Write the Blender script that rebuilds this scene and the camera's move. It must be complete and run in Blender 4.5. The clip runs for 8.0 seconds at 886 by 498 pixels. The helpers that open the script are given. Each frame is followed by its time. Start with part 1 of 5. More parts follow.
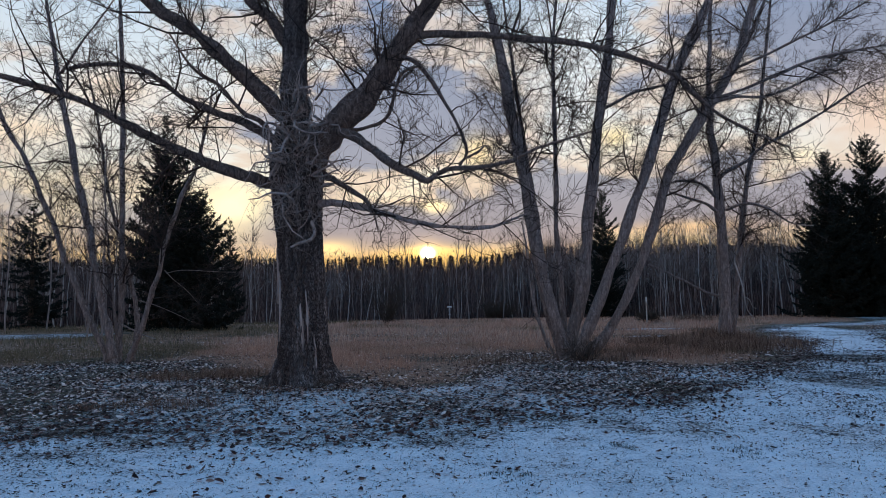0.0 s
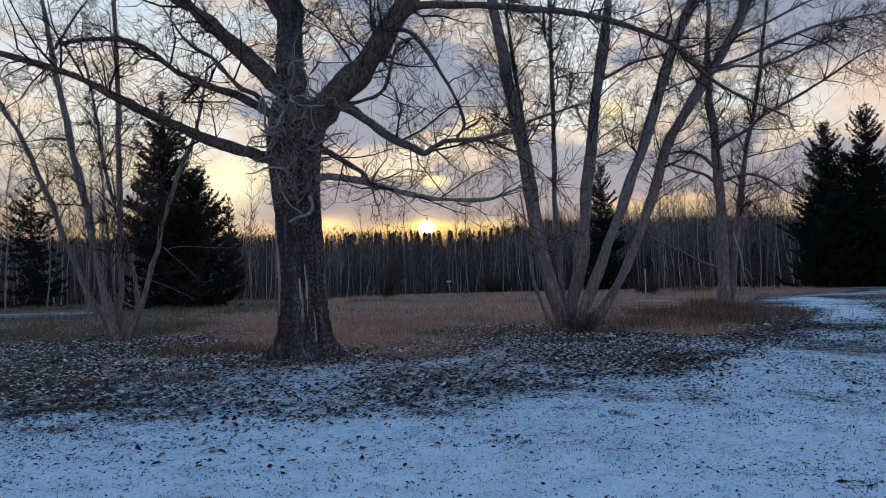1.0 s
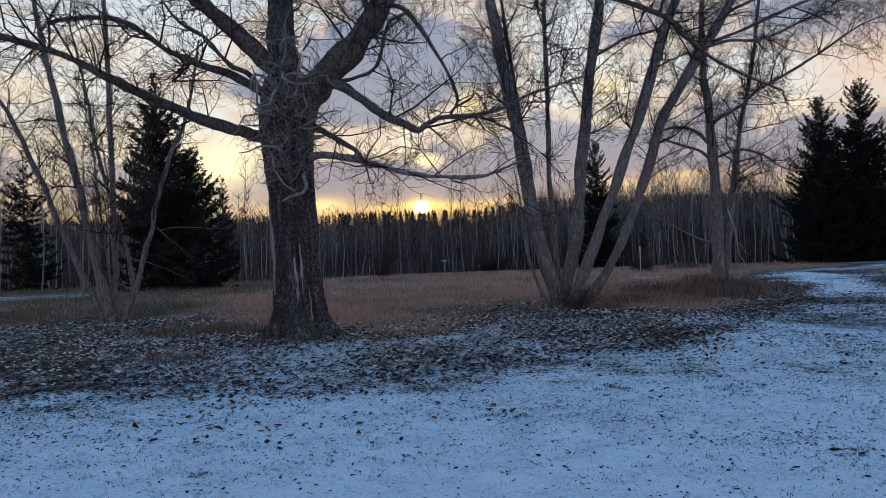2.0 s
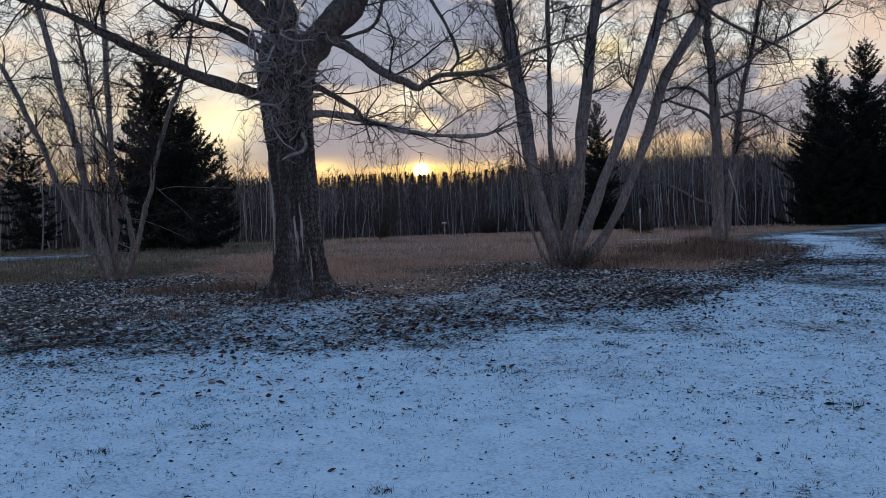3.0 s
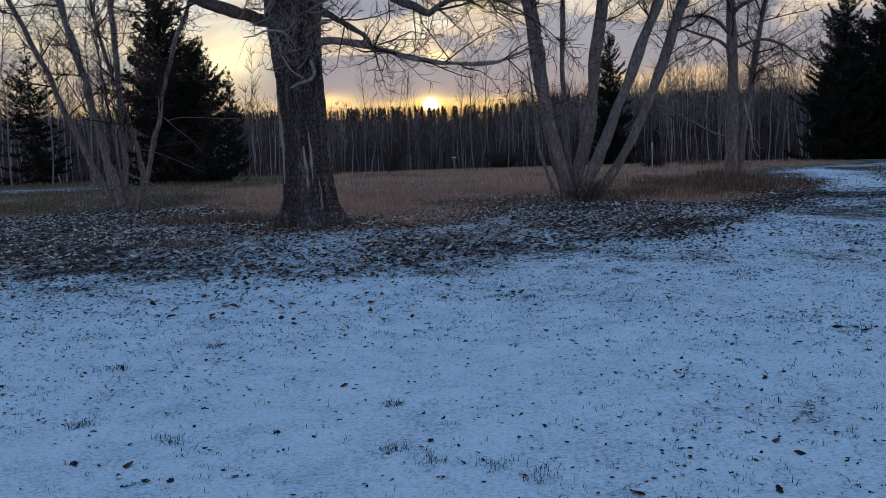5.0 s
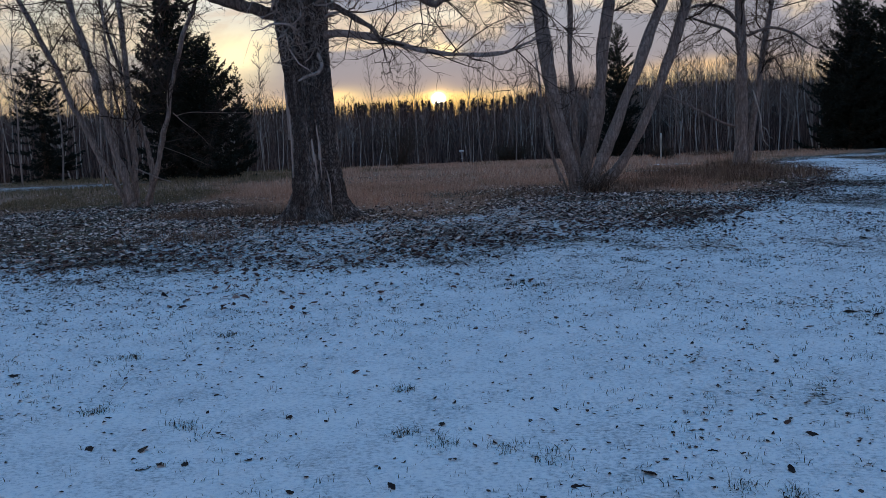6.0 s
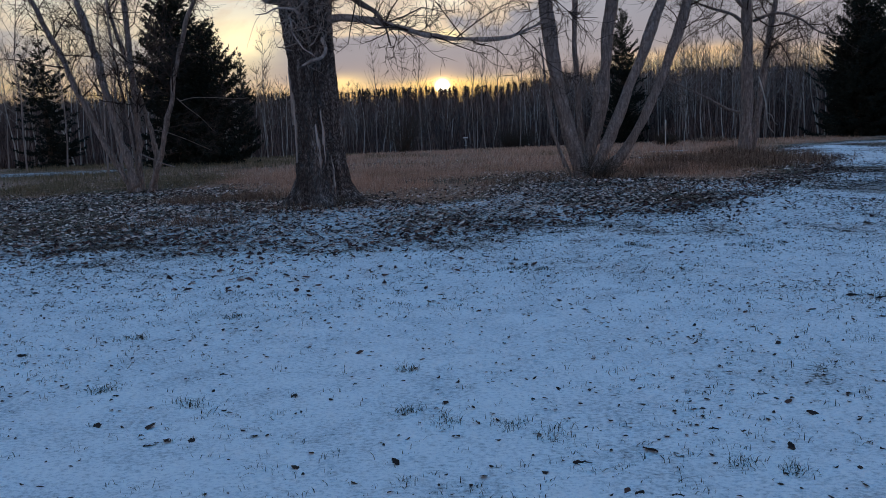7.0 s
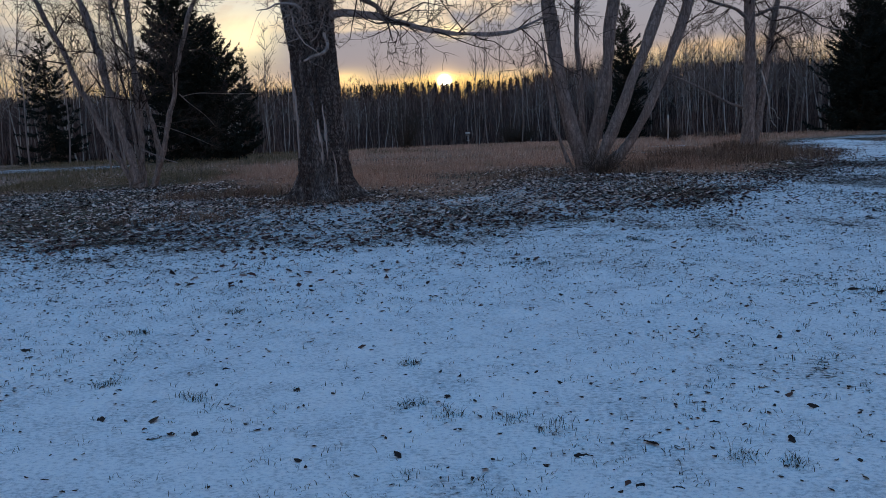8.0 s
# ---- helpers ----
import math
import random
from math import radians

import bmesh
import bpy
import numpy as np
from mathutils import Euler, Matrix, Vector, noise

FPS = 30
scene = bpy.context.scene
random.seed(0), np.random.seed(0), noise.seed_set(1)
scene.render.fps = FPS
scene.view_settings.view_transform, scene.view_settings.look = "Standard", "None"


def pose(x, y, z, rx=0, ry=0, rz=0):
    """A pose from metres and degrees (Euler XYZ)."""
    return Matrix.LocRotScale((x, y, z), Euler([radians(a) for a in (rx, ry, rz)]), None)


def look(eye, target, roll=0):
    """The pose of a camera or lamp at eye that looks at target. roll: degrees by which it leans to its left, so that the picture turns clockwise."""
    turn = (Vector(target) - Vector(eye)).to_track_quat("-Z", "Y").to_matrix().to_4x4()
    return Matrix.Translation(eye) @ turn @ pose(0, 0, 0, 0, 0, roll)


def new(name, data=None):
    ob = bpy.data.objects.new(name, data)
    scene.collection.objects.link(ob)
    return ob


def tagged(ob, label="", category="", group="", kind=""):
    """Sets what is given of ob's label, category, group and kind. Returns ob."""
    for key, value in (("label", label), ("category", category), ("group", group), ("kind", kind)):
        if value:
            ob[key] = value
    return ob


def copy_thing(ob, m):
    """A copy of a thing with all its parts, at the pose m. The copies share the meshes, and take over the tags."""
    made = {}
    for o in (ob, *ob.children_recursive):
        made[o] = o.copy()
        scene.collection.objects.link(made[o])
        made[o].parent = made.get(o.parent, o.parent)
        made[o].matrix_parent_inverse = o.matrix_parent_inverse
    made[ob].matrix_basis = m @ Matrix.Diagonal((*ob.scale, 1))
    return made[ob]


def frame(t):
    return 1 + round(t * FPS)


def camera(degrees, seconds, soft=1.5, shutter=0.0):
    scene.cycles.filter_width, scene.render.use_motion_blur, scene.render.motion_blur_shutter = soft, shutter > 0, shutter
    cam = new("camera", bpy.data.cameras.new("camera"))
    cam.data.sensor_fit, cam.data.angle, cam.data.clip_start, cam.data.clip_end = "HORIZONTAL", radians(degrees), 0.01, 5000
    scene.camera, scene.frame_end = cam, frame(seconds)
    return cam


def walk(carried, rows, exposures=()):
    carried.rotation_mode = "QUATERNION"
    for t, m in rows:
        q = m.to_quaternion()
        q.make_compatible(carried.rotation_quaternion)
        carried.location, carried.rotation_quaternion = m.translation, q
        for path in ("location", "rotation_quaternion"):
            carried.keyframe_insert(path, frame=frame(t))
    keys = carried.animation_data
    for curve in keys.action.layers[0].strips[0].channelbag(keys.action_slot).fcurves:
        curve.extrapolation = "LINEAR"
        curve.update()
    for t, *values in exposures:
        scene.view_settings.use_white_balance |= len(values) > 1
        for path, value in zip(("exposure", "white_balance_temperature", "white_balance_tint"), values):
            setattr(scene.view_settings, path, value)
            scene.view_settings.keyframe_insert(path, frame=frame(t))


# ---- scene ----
cam = camera(61.40, 8.0, soft=0.45)
PATH = [
    (0.0, pose(0.000, 0.000, 1.600, 94.00, 0.79, -0.00)),
    (0.5, pose(-0.001, -0.000, 1.581, 93.04, 1.03, -0.04)),
    (1.0, pose(0.009, -0.002, 1.561, 92.08, 1.40, -0.04)),
    (2.5, pose(0.017, 0.008, 1.494, 89.27, 2.08, -0.51)),
    (3.0, pose(0.011, 0.006, 1.467, 87.64, 1.82, -0.41)),
    (3.5, pose(0.006, 0.015, 1.446, 86.71, 1.63, -0.39)),
    (4.0, pose(0.003, 0.004, 1.421, 85.23, 1.48, -0.32)),
    (4.5, pose(0.002, 0.001, 1.395, 83.39, 1.49, -0.03)),
    (6.0, pose(-0.008, -0.016, 1.325, 82.31, 2.29, 0.92)),
    (6.5, pose(-0.011, -0.037, 1.309, 81.67, 2.33, 1.09)),
    (7.0, pose(-0.010, -0.043, 1.294, 81.34, 2.21, 1.21)),
    (7.5, pose(-0.004, -0.052, 1.291, 81.20, 2.28, 1.34)),
    (8.0, pose(-0.006, -0.054, 1.290, 81.00, 2.32, 1.38)),
]
walk(cam, PATH, exposures=[(0.0, 0.22), (2.5, 0.17), (4.5, 0.10), (6.0, 0.06), (8.0, 0.04)])

# ovals of thicker (+) and thinner (-) cloud: azimuth, elevation, half width, half height, weight
CLOUD_OVALS = [(-0.10, 0.33, 0.07, 0.16, 0.12), (0.04, 0.25, 0.10, 0.07, 0.16), (0.52, 0.31, 0.16, 0.06, 0.36), (0.0, 0.108, 0.42, 0.026, 0.34), (-0.50, 0.32, 0.25, 0.12, -0.18),
               (0.18, 0.30, 0.08, 0.12, -0.12), (0.0, 0.165, 0.35, 0.015, -0.06), (-0.12, 0.23, 0.10, 0.05, 0.16), (0.16, 0.155, 0.12, 0.03, 0.14), (0.42, 0.20, 0.10, 0.04, -0.06), (0.38, 0.14, 0.2, 0.035, 0.2), (-0.55, 0.19, 0.12, 0.02, 0.10)]
# ragged bright gaps: the same with a strength and a tone
SKY_GAPS = [(-0.276, 0.124, 0.045, 0.028, 1.0, (1.3, 1.10, 0.66)), (-0.30, 0.088, 0.06, 0.020, 0.6, (1.0, 0.76, 0.40)), (0.228, 0.211, 0.028, 0.016, 0.9, (1.0, 0.80, 0.42)), (0.05, 0.199, 0.022, 0.022, 0.9, (1.0, 0.80, 0.45)),
            (0.455, 0.17, 0.02, 0.010, 0.8, (0.95, 0.84, 0.62)), (-0.007, 0.127, 0.017, 0.008, 1.1, (1.4, 1.12, 0.62)), (-0.005, 0.066, 0.07, 0.008, 1.0, (1.15, 0.82, 0.30)), (-0.15, 0.072, 0.035, 0.010, 1.0, (1.35, 0.96, 0.42)),
            (0.32, 0.089, 0.07, 0.010, 0.8, (0.95, 0.62, 0.30)), (0.55, 0.21, 0.07, 0.045, 0.8, (0.80, 0.58, 0.45)), (0.17, 0.30, 0.05, 0.09, 0.8, (0.82, 0.86, 0.88)),
            (-0.42, 0.265, 0.06, 0.025, 0.7, (0.88, 0.68, 0.50)), (-0.23, 0.29, 0.04, 0.02, 0.7, (0.86, 0.68, 0.52)), (-0.52, 0.21, 0.07, 0.02, 0.7, (0.90, 0.72, 0.52)), (-0.45, 0.135, 0.12, 0.03, 0.5, (0.92, 0.80, 0.55))]

# ---------------------------------------------------------------- world and sun
SUN_AZ, SUN_EL = -0.0195, 0.0640          # radians, azimuth from +y towards +x


class Net:
    """Short hand for node trees."""

    def __init__(self, tree):
        self.tree = tree

    def add(self, kind, ins=()):
        n = self.tree.nodes.new(kind)
        for key, value in dict(ins).items():
            self.put(n.inputs[key], value)
        return n

    def put(self, socket, value):
        if isinstance(value, bpy.types.NodeSocket):
            self.tree.links.new(value, socket)
        else:
            socket.default_value = value

    def math(self, op, a, b=0.0, c=0.0, clamp=False):
        n = self.add("ShaderNodeMath")
        n.operation, n.use_clamp = op, clamp
        for i, v in enumerate((a, b, c)):
            self.put(n.inputs[i], v)
        return n.outputs[0]

    def mix(self, fac, a, b, blend="MIX"):
        n = self.add("ShaderNodeMix")
        n.data_type, n.blend_type = "RGBA", blend
        self.put(n.inputs[0], fac), self.put(n.inputs[6], a), self.put(n.inputs[7], b)
        return n.outputs[2]

    def ramp(self, fac, stops, mode="LINEAR"):
        n = self.add("ShaderNodeValToRGB")
        n.color_ramp.interpolation = mode
        e = n.color_ramp.elements
        while len(e) < len(stops):
            e.new(0.5)
        for el, (pos, col) in zip(e, stops):
            el.position, el.color = pos, (*col, 1) if len(col) == 3 else col
        self.put(n.inputs[0], fac)
        return n.outputs[0]

    def noise(self, vec, scale, detail=4.0, rough=0.55, dist=0.0):
        n = self.add("ShaderNodeTexNoise", {"Vector": vec, "Scale": scale, "Detail": detail, "Roughness": rough, "Distortion": dist})
        return n.outputs[0]

    def step(self, v, a, b):
        n = self.add("ShaderNodeMapRange", {"Value": v, "From Min": a, "From Max": b})
        n.interpolation_type = "SMOOTHSTEP"
        return n.outputs[0]

    def xyz(self, x, y, z):
        return self.add("ShaderNodeCombineXYZ", {"X": x, "Y": y, "Z": z}).outputs[0]


def blob(n, az, el, a, e, sa, se):
    """A soft oval in the sky, 1 at its middle."""
    da = n.math("DIVIDE", n.math("SUBTRACT", az, a), sa)
    de = n.math("DIVIDE", n.math("SUBTRACT", el, e), se)
    r = n.math("ADD", n.math("MULTIPLY", da, da), n.math("MULTIPLY", de, de))
    return n.math("EXPONENT", n.math("MULTIPLY", r, -1.0))


world = bpy.data.worlds.new("evening_sky")
scene.world = world
world.use_nodes = True
world.node_tree.nodes.clear()
n = Net(world.node_tree)
way = n.add("ShaderNodeTexCoord").outputs["Generated"]
part_xyz = n.add("ShaderNodeSeparateXYZ", {"Vector": way})
az = n.math("ARCTAN2", part_xyz.outputs[0], part_xyz.outputs[1])
el = n.math("ARCSINE", part_xyz.outputs[2])
sky = n.add("ShaderNodeTexSky")
sky.sky_type, sky.sun_disc, sky.sun_elevation, sky.sun_rotation = "NISHITA", False, SUN_EL, SUN_AZ
sky.air_density, sky.dust_density, sky.ozone_density = 1.0, 1.5, 2.0
toward = n.math("MULTIPLY_ADD", n.math("COSINE", n.math("SUBTRACT", az, SUN_AZ)), 0.5, 0.5)
warm_sky = n.ramp(n.math("DIVIDE", el, 0.8), [(0.0, (0.80, 0.52, 0.24)), (0.08, (0.87, 0.61, 0.31)), (0.12, (0.81, 0.69, 0.47)), (0.18, (0.76, 0.72, 0.61)),
                                              (0.27, (0.80, 0.82, 0.81)), (0.42, (0.64, 0.74, 0.83)), (0.62, (0.16, 0.38, 0.70)), (1.0, (0.05, 0.325, 0.73))])
cool_sky = n.ramp(n.math("DIVIDE", el, 0.8), [(0.0, (0.46, 0.33, 0.33)), (0.25, (0.55, 0.42, 0.42)), (0.5, (0.42, 0.40, 0.46)), (0.8, (0.09, 0.32, 0.67)), (1.0, (0.05, 0.325, 0.73))])
clear = n.mix(n.step(toward, 0.70, 0.97), cool_sky, warm_sky)
clear = n.mix(0.12, clear, n.mix(1.0, sky.outputs[0], (0.12, 0.12, 0.12, 1), "MULTIPLY"))
# cloud deck: long banks near the horizon, puffs above
where = n.xyz(n.math("MULTIPLY", az, 6.0), n.math("MULTIPLY", el, 15.0), 3.7)
puffs = n.noise(where, 1.3, 8.0, 0.60, 0.45)
bank = n.noise(n.xyz(n.math("MULTIPLY", az, 2.4), n.math("MULTIPLY", el, 14.0), 8.1), 1.0, 3.0, 0.5)
cover = n.math("ADD", n.math("MULTIPLY", puffs, 0.75), n.math("MULTIPLY", bank, 0.35))
for a, e, sa, se, w in CLOUD_OVALS:
    cover = n.math("MULTIPLY_ADD", blob(n, az, el, a, e, sa, se), w, cover)
cloud = n.step(cover, 0.465, 0.70)
cloud_warm = n.ramp(n.math("DIVIDE", el, 0.6), [(0.0, (0.50, 0.31, 0.20)), (0.10, (0.41, 0.31, 0.29)), (0.17, (0.32, 0.29, 0.33)), (0.3, (0.29, 0.30, 0.37)), (0.55, (0.23, 0.27, 0.38)), (0.8, (0.15, 0.27, 0.48)), (1.0, (0.06, 0.26, 0.58))])
cloud_back = n.ramp(n.math("DIVIDE", el, 0.8), [(0.0, (0.40, 0.30, 0.31)), (0.4, (0.32, 0.32, 0.40)), (1.0, (0.06, 0.26, 0.58))])
cloud_col = n.mix(n.step(toward, 0.7, 0.97), cloud_back, cloud_warm)
fringe = n.math("MULTIPLY", n.math("MULTIPLY", cloud, n.math("SUBTRACT", 1.0, cloud)), 1.9)
fringe = n.math("MULTIPLY", fringe, n.step(toward, 0.75, 1.0), clamp=True)
colour = n.mix(n.math("MULTIPLY", cloud, 0.92), clear, cloud_col)
colour = n.mix(fringe, colour, (0.88, 0.64, 0.42, 1))
for a, e, sa, se, w, tone in SKY_GAPS:
    ragged = n.math("MULTIPLY", blob(n, az, el, a, e, sa, se), n.math("MULTIPLY_ADD", puffs, -1.6, 1.75))
    colour = n.mix(n.math("MULTIPLY", ragged, w, clamp=True), colour, (*tone, 1))
glow = n.math("MULTIPLY", blob(n, az, el, SUN_AZ, 0.054, 0.19, 0.013), 0.8)
colour = n.mix(glow, colour, (1.15, 0.66, 0.15, 1))
near = n.math("MULTIPLY", blob(n, az, el, SUN_AZ, SUN_EL, 0.018, 0.015), 0.8)
colour = n.mix(1.0, colour, n.mix(1.0, (1.0, 0.62, 0.18, 1), n.xyz(near, near, near), "MULTIPLY"), "ADD")
disc = n.math("MULTIPLY", blob(n, az, el, SUN_AZ, SUN_EL, 0.0054, 0.0050), 24.0)
colour = n.mix(1.0, colour, n.mix(1.0, (1.0, 0.90, 0.62, 1), n.xyz(disc, disc, disc), "MULTIPLY"), "ADD")
below = n.step(el, -0.03, 0.0)
colour = n.mix(below, (0.05, 0.06, 0.08, 1), colour)
back = n.add("ShaderNodeBackground", {"Color": colour, "Strength": 1.0})
n.tree.links.new(back.outputs[0], n.add("ShaderNodeOutputWorld").inputs[0])

sun = new("sun", bpy.data.lights.new("sun", "SUN"))
sun.data.energy, sun.data.angle, sun.data.color = 0.6, radians(0.6), (1.0, 0.55, 0.25)
sun_way = Vector((math.sin(SUN_AZ) * math.cos(SUN_EL), math.cos(SUN_AZ) * math.cos(SUN_EL), math.sin(SUN_EL)))
sun.matrix_world = look(sun_way * 200, (0, 0, 0))


# ---------------------------------------------------------------- materials
def material(name, rough=0.9):
    m = bpy.data.materials.new(name)
    m.use_nodes = True
    net = Net(m.node_tree)
    bsdf = m.node_tree.nodes["Principled BSDF"]
    bsdf.inputs["Roughness"].default_value = rough
    bsdf.inputs["Specular IOR Level"].default_value = 0.25
    return m, net, bsdf


def bump(net, bsdf, height, distance, strength=1.0):
    b = net.add("ShaderNodeBump", {"Height": height, "Distance": distance, "Strength": strength})
    net.put(bsdf.inputs["Normal"], b.outputs[0])


def bark(name, dark, light, stretch, scale, relief, bands=0.0, lo=0.32, hi=0.66, furrows=0.0):
    """Bark: fibres along the stem, blotches, and cross bands on young stems."""
    m, net, bsdf = material(name, 0.92)
    p = net.add("ShaderNodeTexCoord").outputs["Object"]
    long = net.add("ShaderNodeMapping", {"Vector": p, "Scale": (1, 1, stretch)}).outputs[0]
    fibre = net.noise(long, scale, 5.0, 0.6, 0.4)
    blotch = net.noise(p, 5.0, 3.0, 0.6)
    fine = net.noise(p, 60.0, 3.0, 0.6)
    v = net.math("ADD", net.math("MULTIPLY", fibre, 0.8), net.math("MULTIPLY", blotch, 0.2))
    col = net.ramp(v, [(lo, dark), (hi, light)])
    col = net.mix(net.math("MULTIPLY", net.step(fine, 0.55, 0.75), 0.35), col, (*[c * 0.55 for c in dark], 1))
    height = net.math("ADD", fibre, net.math("MULTIPLY", fine, 0.3))
    if furrows:
        cut = None
        for size, wide in ((0.55, 0.055), (1.1, 0.075)):
            crack = net.noise(long, scale * size, 3.0, 0.55, 0.8)
            line = net.step(net.math("ABSOLUTE", net.math("SUBTRACT", crack, 0.5)), 0.01, wide)
            cut = line if cut is None else net.math("MULTIPLY", cut, line)
        col = net.mix(net.math("MULTIPLY", net.math("SUBTRACT", 1.0, cut), furrows), col, (*[c * 0.6 for c in dark], 1))
        height = net.math("MULTIPLY_ADD", cut, 1.2, height)
    if bands:
        flat = net.add("ShaderNodeMapping", {"Vector": p, "Scale": (2, 2, 14)}).outputs[0]
        b = net.step(net.noise(flat, 1.6, 4.0, 0.7, 0.6), 0.56, 0.68)
        col = net.mix(net.math("MULTIPLY", b, bands), col, (*[c * 0.45 for c in dark], 1))
    net.put(bsdf.inputs["Base Color"], col)
    bump(net, bsdf, height, relief)
    return m


def plain(name, stops, scale, rough=0.85, relief=0.0, per_piece=0.0):
    """A mottled colour; per_piece: how far pieces of one mesh differ."""
    m, net, bsdf = material(name, rough)
    p = net.add("ShaderNodeTexCoord").outputs["Object"]
    v = net.noise(p, scale, 4.0, 0.6)
    if per_piece:
        r = net.add("ShaderNodeNewGeometry").outputs["Random Per Island"]
        v = net.math("ADD", net.math("MULTIPLY", v, 1 - per_piece), net.math("MULTIPLY", r, per_piece))
    net.put(bsdf.inputs["Base Color"], net.ramp(v, stops))
    if relief:
        bump(net, bsdf, v, relief)
    return m


def plated_bark(name, plate, tall, dark, light):
    """Old bark: long plates parted by deep dark cracks, weathered along the grain."""
    m, net, bsdf = material(name, 0.93)
    p = net.add("ShaderNodeTexCoord").outputs["Object"]
    warp = net.add("ShaderNodeTexNoise", {"Vector": p, "Scale": 4.0, "Detail": 3.0})
    p2 = net.add("ShaderNodeVectorMath", {0: p, 1: net.mix(1.0, warp.outputs[1], (0.16, 0.16, 0.16, 1), "MULTIPLY")}).outputs[0]
    q = net.add("ShaderNodeSeparateXYZ", {"Vector": p2})
    turn = net.math("ARCTAN2", q.outputs[0], net.math("MULTIPLY", q.outputs[1], -1.0))
    rim = None
    for size, wide, deep in ((1.0, 0.34, 1.0), (2.1, 0.22, 0.4)):
        spot = net.xyz(net.math("MULTIPLY", turn, 0.43 / plate * size), net.math("MULTIPLY", q.outputs[2], size / tall), 0.0)
        cell = net.add("ShaderNodeTexVoronoi", {"Vector": spot})
        cell.voronoi_dimensions, cell.feature = "2D", "DISTANCE_TO_EDGE"
        line = net.math("MULTIPLY_ADD", net.step(cell.outputs["Distance"], 0.0, wide), deep, 1.0 - deep)
        rim = line if rim is None else net.math("MULTIPLY", rim, line)
    streak = net.noise(net.add("ShaderNodeMapping", {"Vector": p2, "Scale": (1, 1, 0.10)}).outputs[0], 9.0, 3.0, 0.6)
    rim = net.math("ADD", net.math("MULTIPLY", rim, 0.85), net.math("MULTIPLY", net.step(streak, 0.50, 0.66), 0.30), clamp=True)
    fibre = net.noise(net.add("ShaderNodeMapping", {"Vector": p2, "Scale": (1, 1, 0.15)}).outputs[0], 60.0, 4.0, 0.65, 0.3)
    blotch = net.noise(p, 2.6, 4.0, 0.6)
    tone = net.math("ADD", net.math("MULTIPLY", fibre, 0.45), net.math("ADD", net.math("MULTIPLY", blotch, 0.25), net.math("MULTIPLY", streak, 0.45)))
    col = net.mix(rim, (*[c * 0.55 for c in dark], 1), net.ramp(tone, [(0.47, dark), (0.70, light)]))
    net.put(bsdf.inputs["Base Color"], col)
    bump(net, bsdf, net.math("MULTIPLY_ADD", rim, 1.0, net.math("MULTIPLY", fibre, 0.25)), 0.05)
    return m


BARK_OLD = plated_bark("furrowed_bark", 0.070, 0.60, (0.13, 0.10, 0.09), (0.70, 0.61, 0.57))
BARK_LIMB = bark("limb_bark", (0.06, 0.044, 0.037), (0.36, 0.27, 0.225), 0.45, 20.0, 0.015, 0.0, 0.32, 0.66, 0.4)
# limb bark with the light from snow and sky put into its colour
BARK_LIT_LIMB = bark("pale_limb_bark", (0.20, 0.155, 0.14), (0.66, 0.55, 0.50), 0.45, 18.0, 0.01, 0.0, 0.30, 0.64, 0.3)
BARK_GREY = bark("grey_bark", (0.13, 0.10, 0.088), (0.58, 0.48, 0.43), 0.2, 20.0, 0.014, 0.4, 0.26, 0.70, 0.45)
BARK_PALE = bark("pale_birch_bark", (0.26, 0.235, 0.21), (0.64, 0.60, 0.55), 0.8, 3.0, 0.004, 0.7)
BARK_FOREST = bark("forest_bark", (0.15, 0.12, 0.105), (0.42, 0.355, 0.32), 0.6, 2.0, 0.004, 0.5)
BARK_SPRUCE = bark("spruce_bark", (0.05, 0.035, 0.028), (0.12, 0.09, 0.07), 0.6, 9.0, 0.01)
BARE_WOOD = bark("weathered_bare_wood", (0.20, 0.16, 0.14), (0.54, 0.46, 0.41), 0.06, 30.0, 0.004)
TANGLE = bark("grey_shoot_bark", (0.19, 0.15, 0.135), (0.52, 0.43, 0.38), 0.6, 10.0, 0.003)
TWIG = plain("twig_bark", [(0.3, (0.028, 0.020, 0.017)), (0.7, (0.075, 0.053, 0.044))], 3.0, 0.8)
TWIG_GREY = plain("grey_aspen_twig", [(0.3, (0.10, 0.08, 0.07)), (0.7, (0.26, 0.215, 0.19))], 1.0, 0.85)
NEEDLES = plain("spruce_needles", [(0.2, (0.007, 0.010, 0.007)), (0.8, (0.020, 0.026, 0.017))], 1.5, 0.8, per_piece=0.5)
LEAF = plain("brown_leaf", [(0.15, (0.020, 0.009, 0.008)), (0.42, (0.060, 0.026, 0.022)), (0.50, (0.24, 0.135, 0.105)), (0.56, (0.62, 0.45, 0.385)), (0.85, (0.84, 0.70, 0.62))], 25.0, 0.7, per_piece=0.8)
LEAF_RIM = plain("wet_litter_leaf", [(0.15, (0.014, 0.007, 0.007)), (0.6, (0.058, 0.020, 0.017)), (0.78, (0.12, 0.050, 0.040)), (0.92, (0.30, 0.19, 0.16))], 25.0, 0.7, per_piece=0.8)
LEAF_DARK = plain("dark_wet_leaf", [(0.2, (0.012, 0.008, 0.007)), (0.8, (0.038, 0.021, 0.017))], 30.0, 0.7, 0.002)
LEAF_RED = plain("reddish_leaf", [(0.2, (0.045, 0.018, 0.014)), (0.8, (0.12, 0.05, 0.035))], 30.0, 0.6, 0.002)
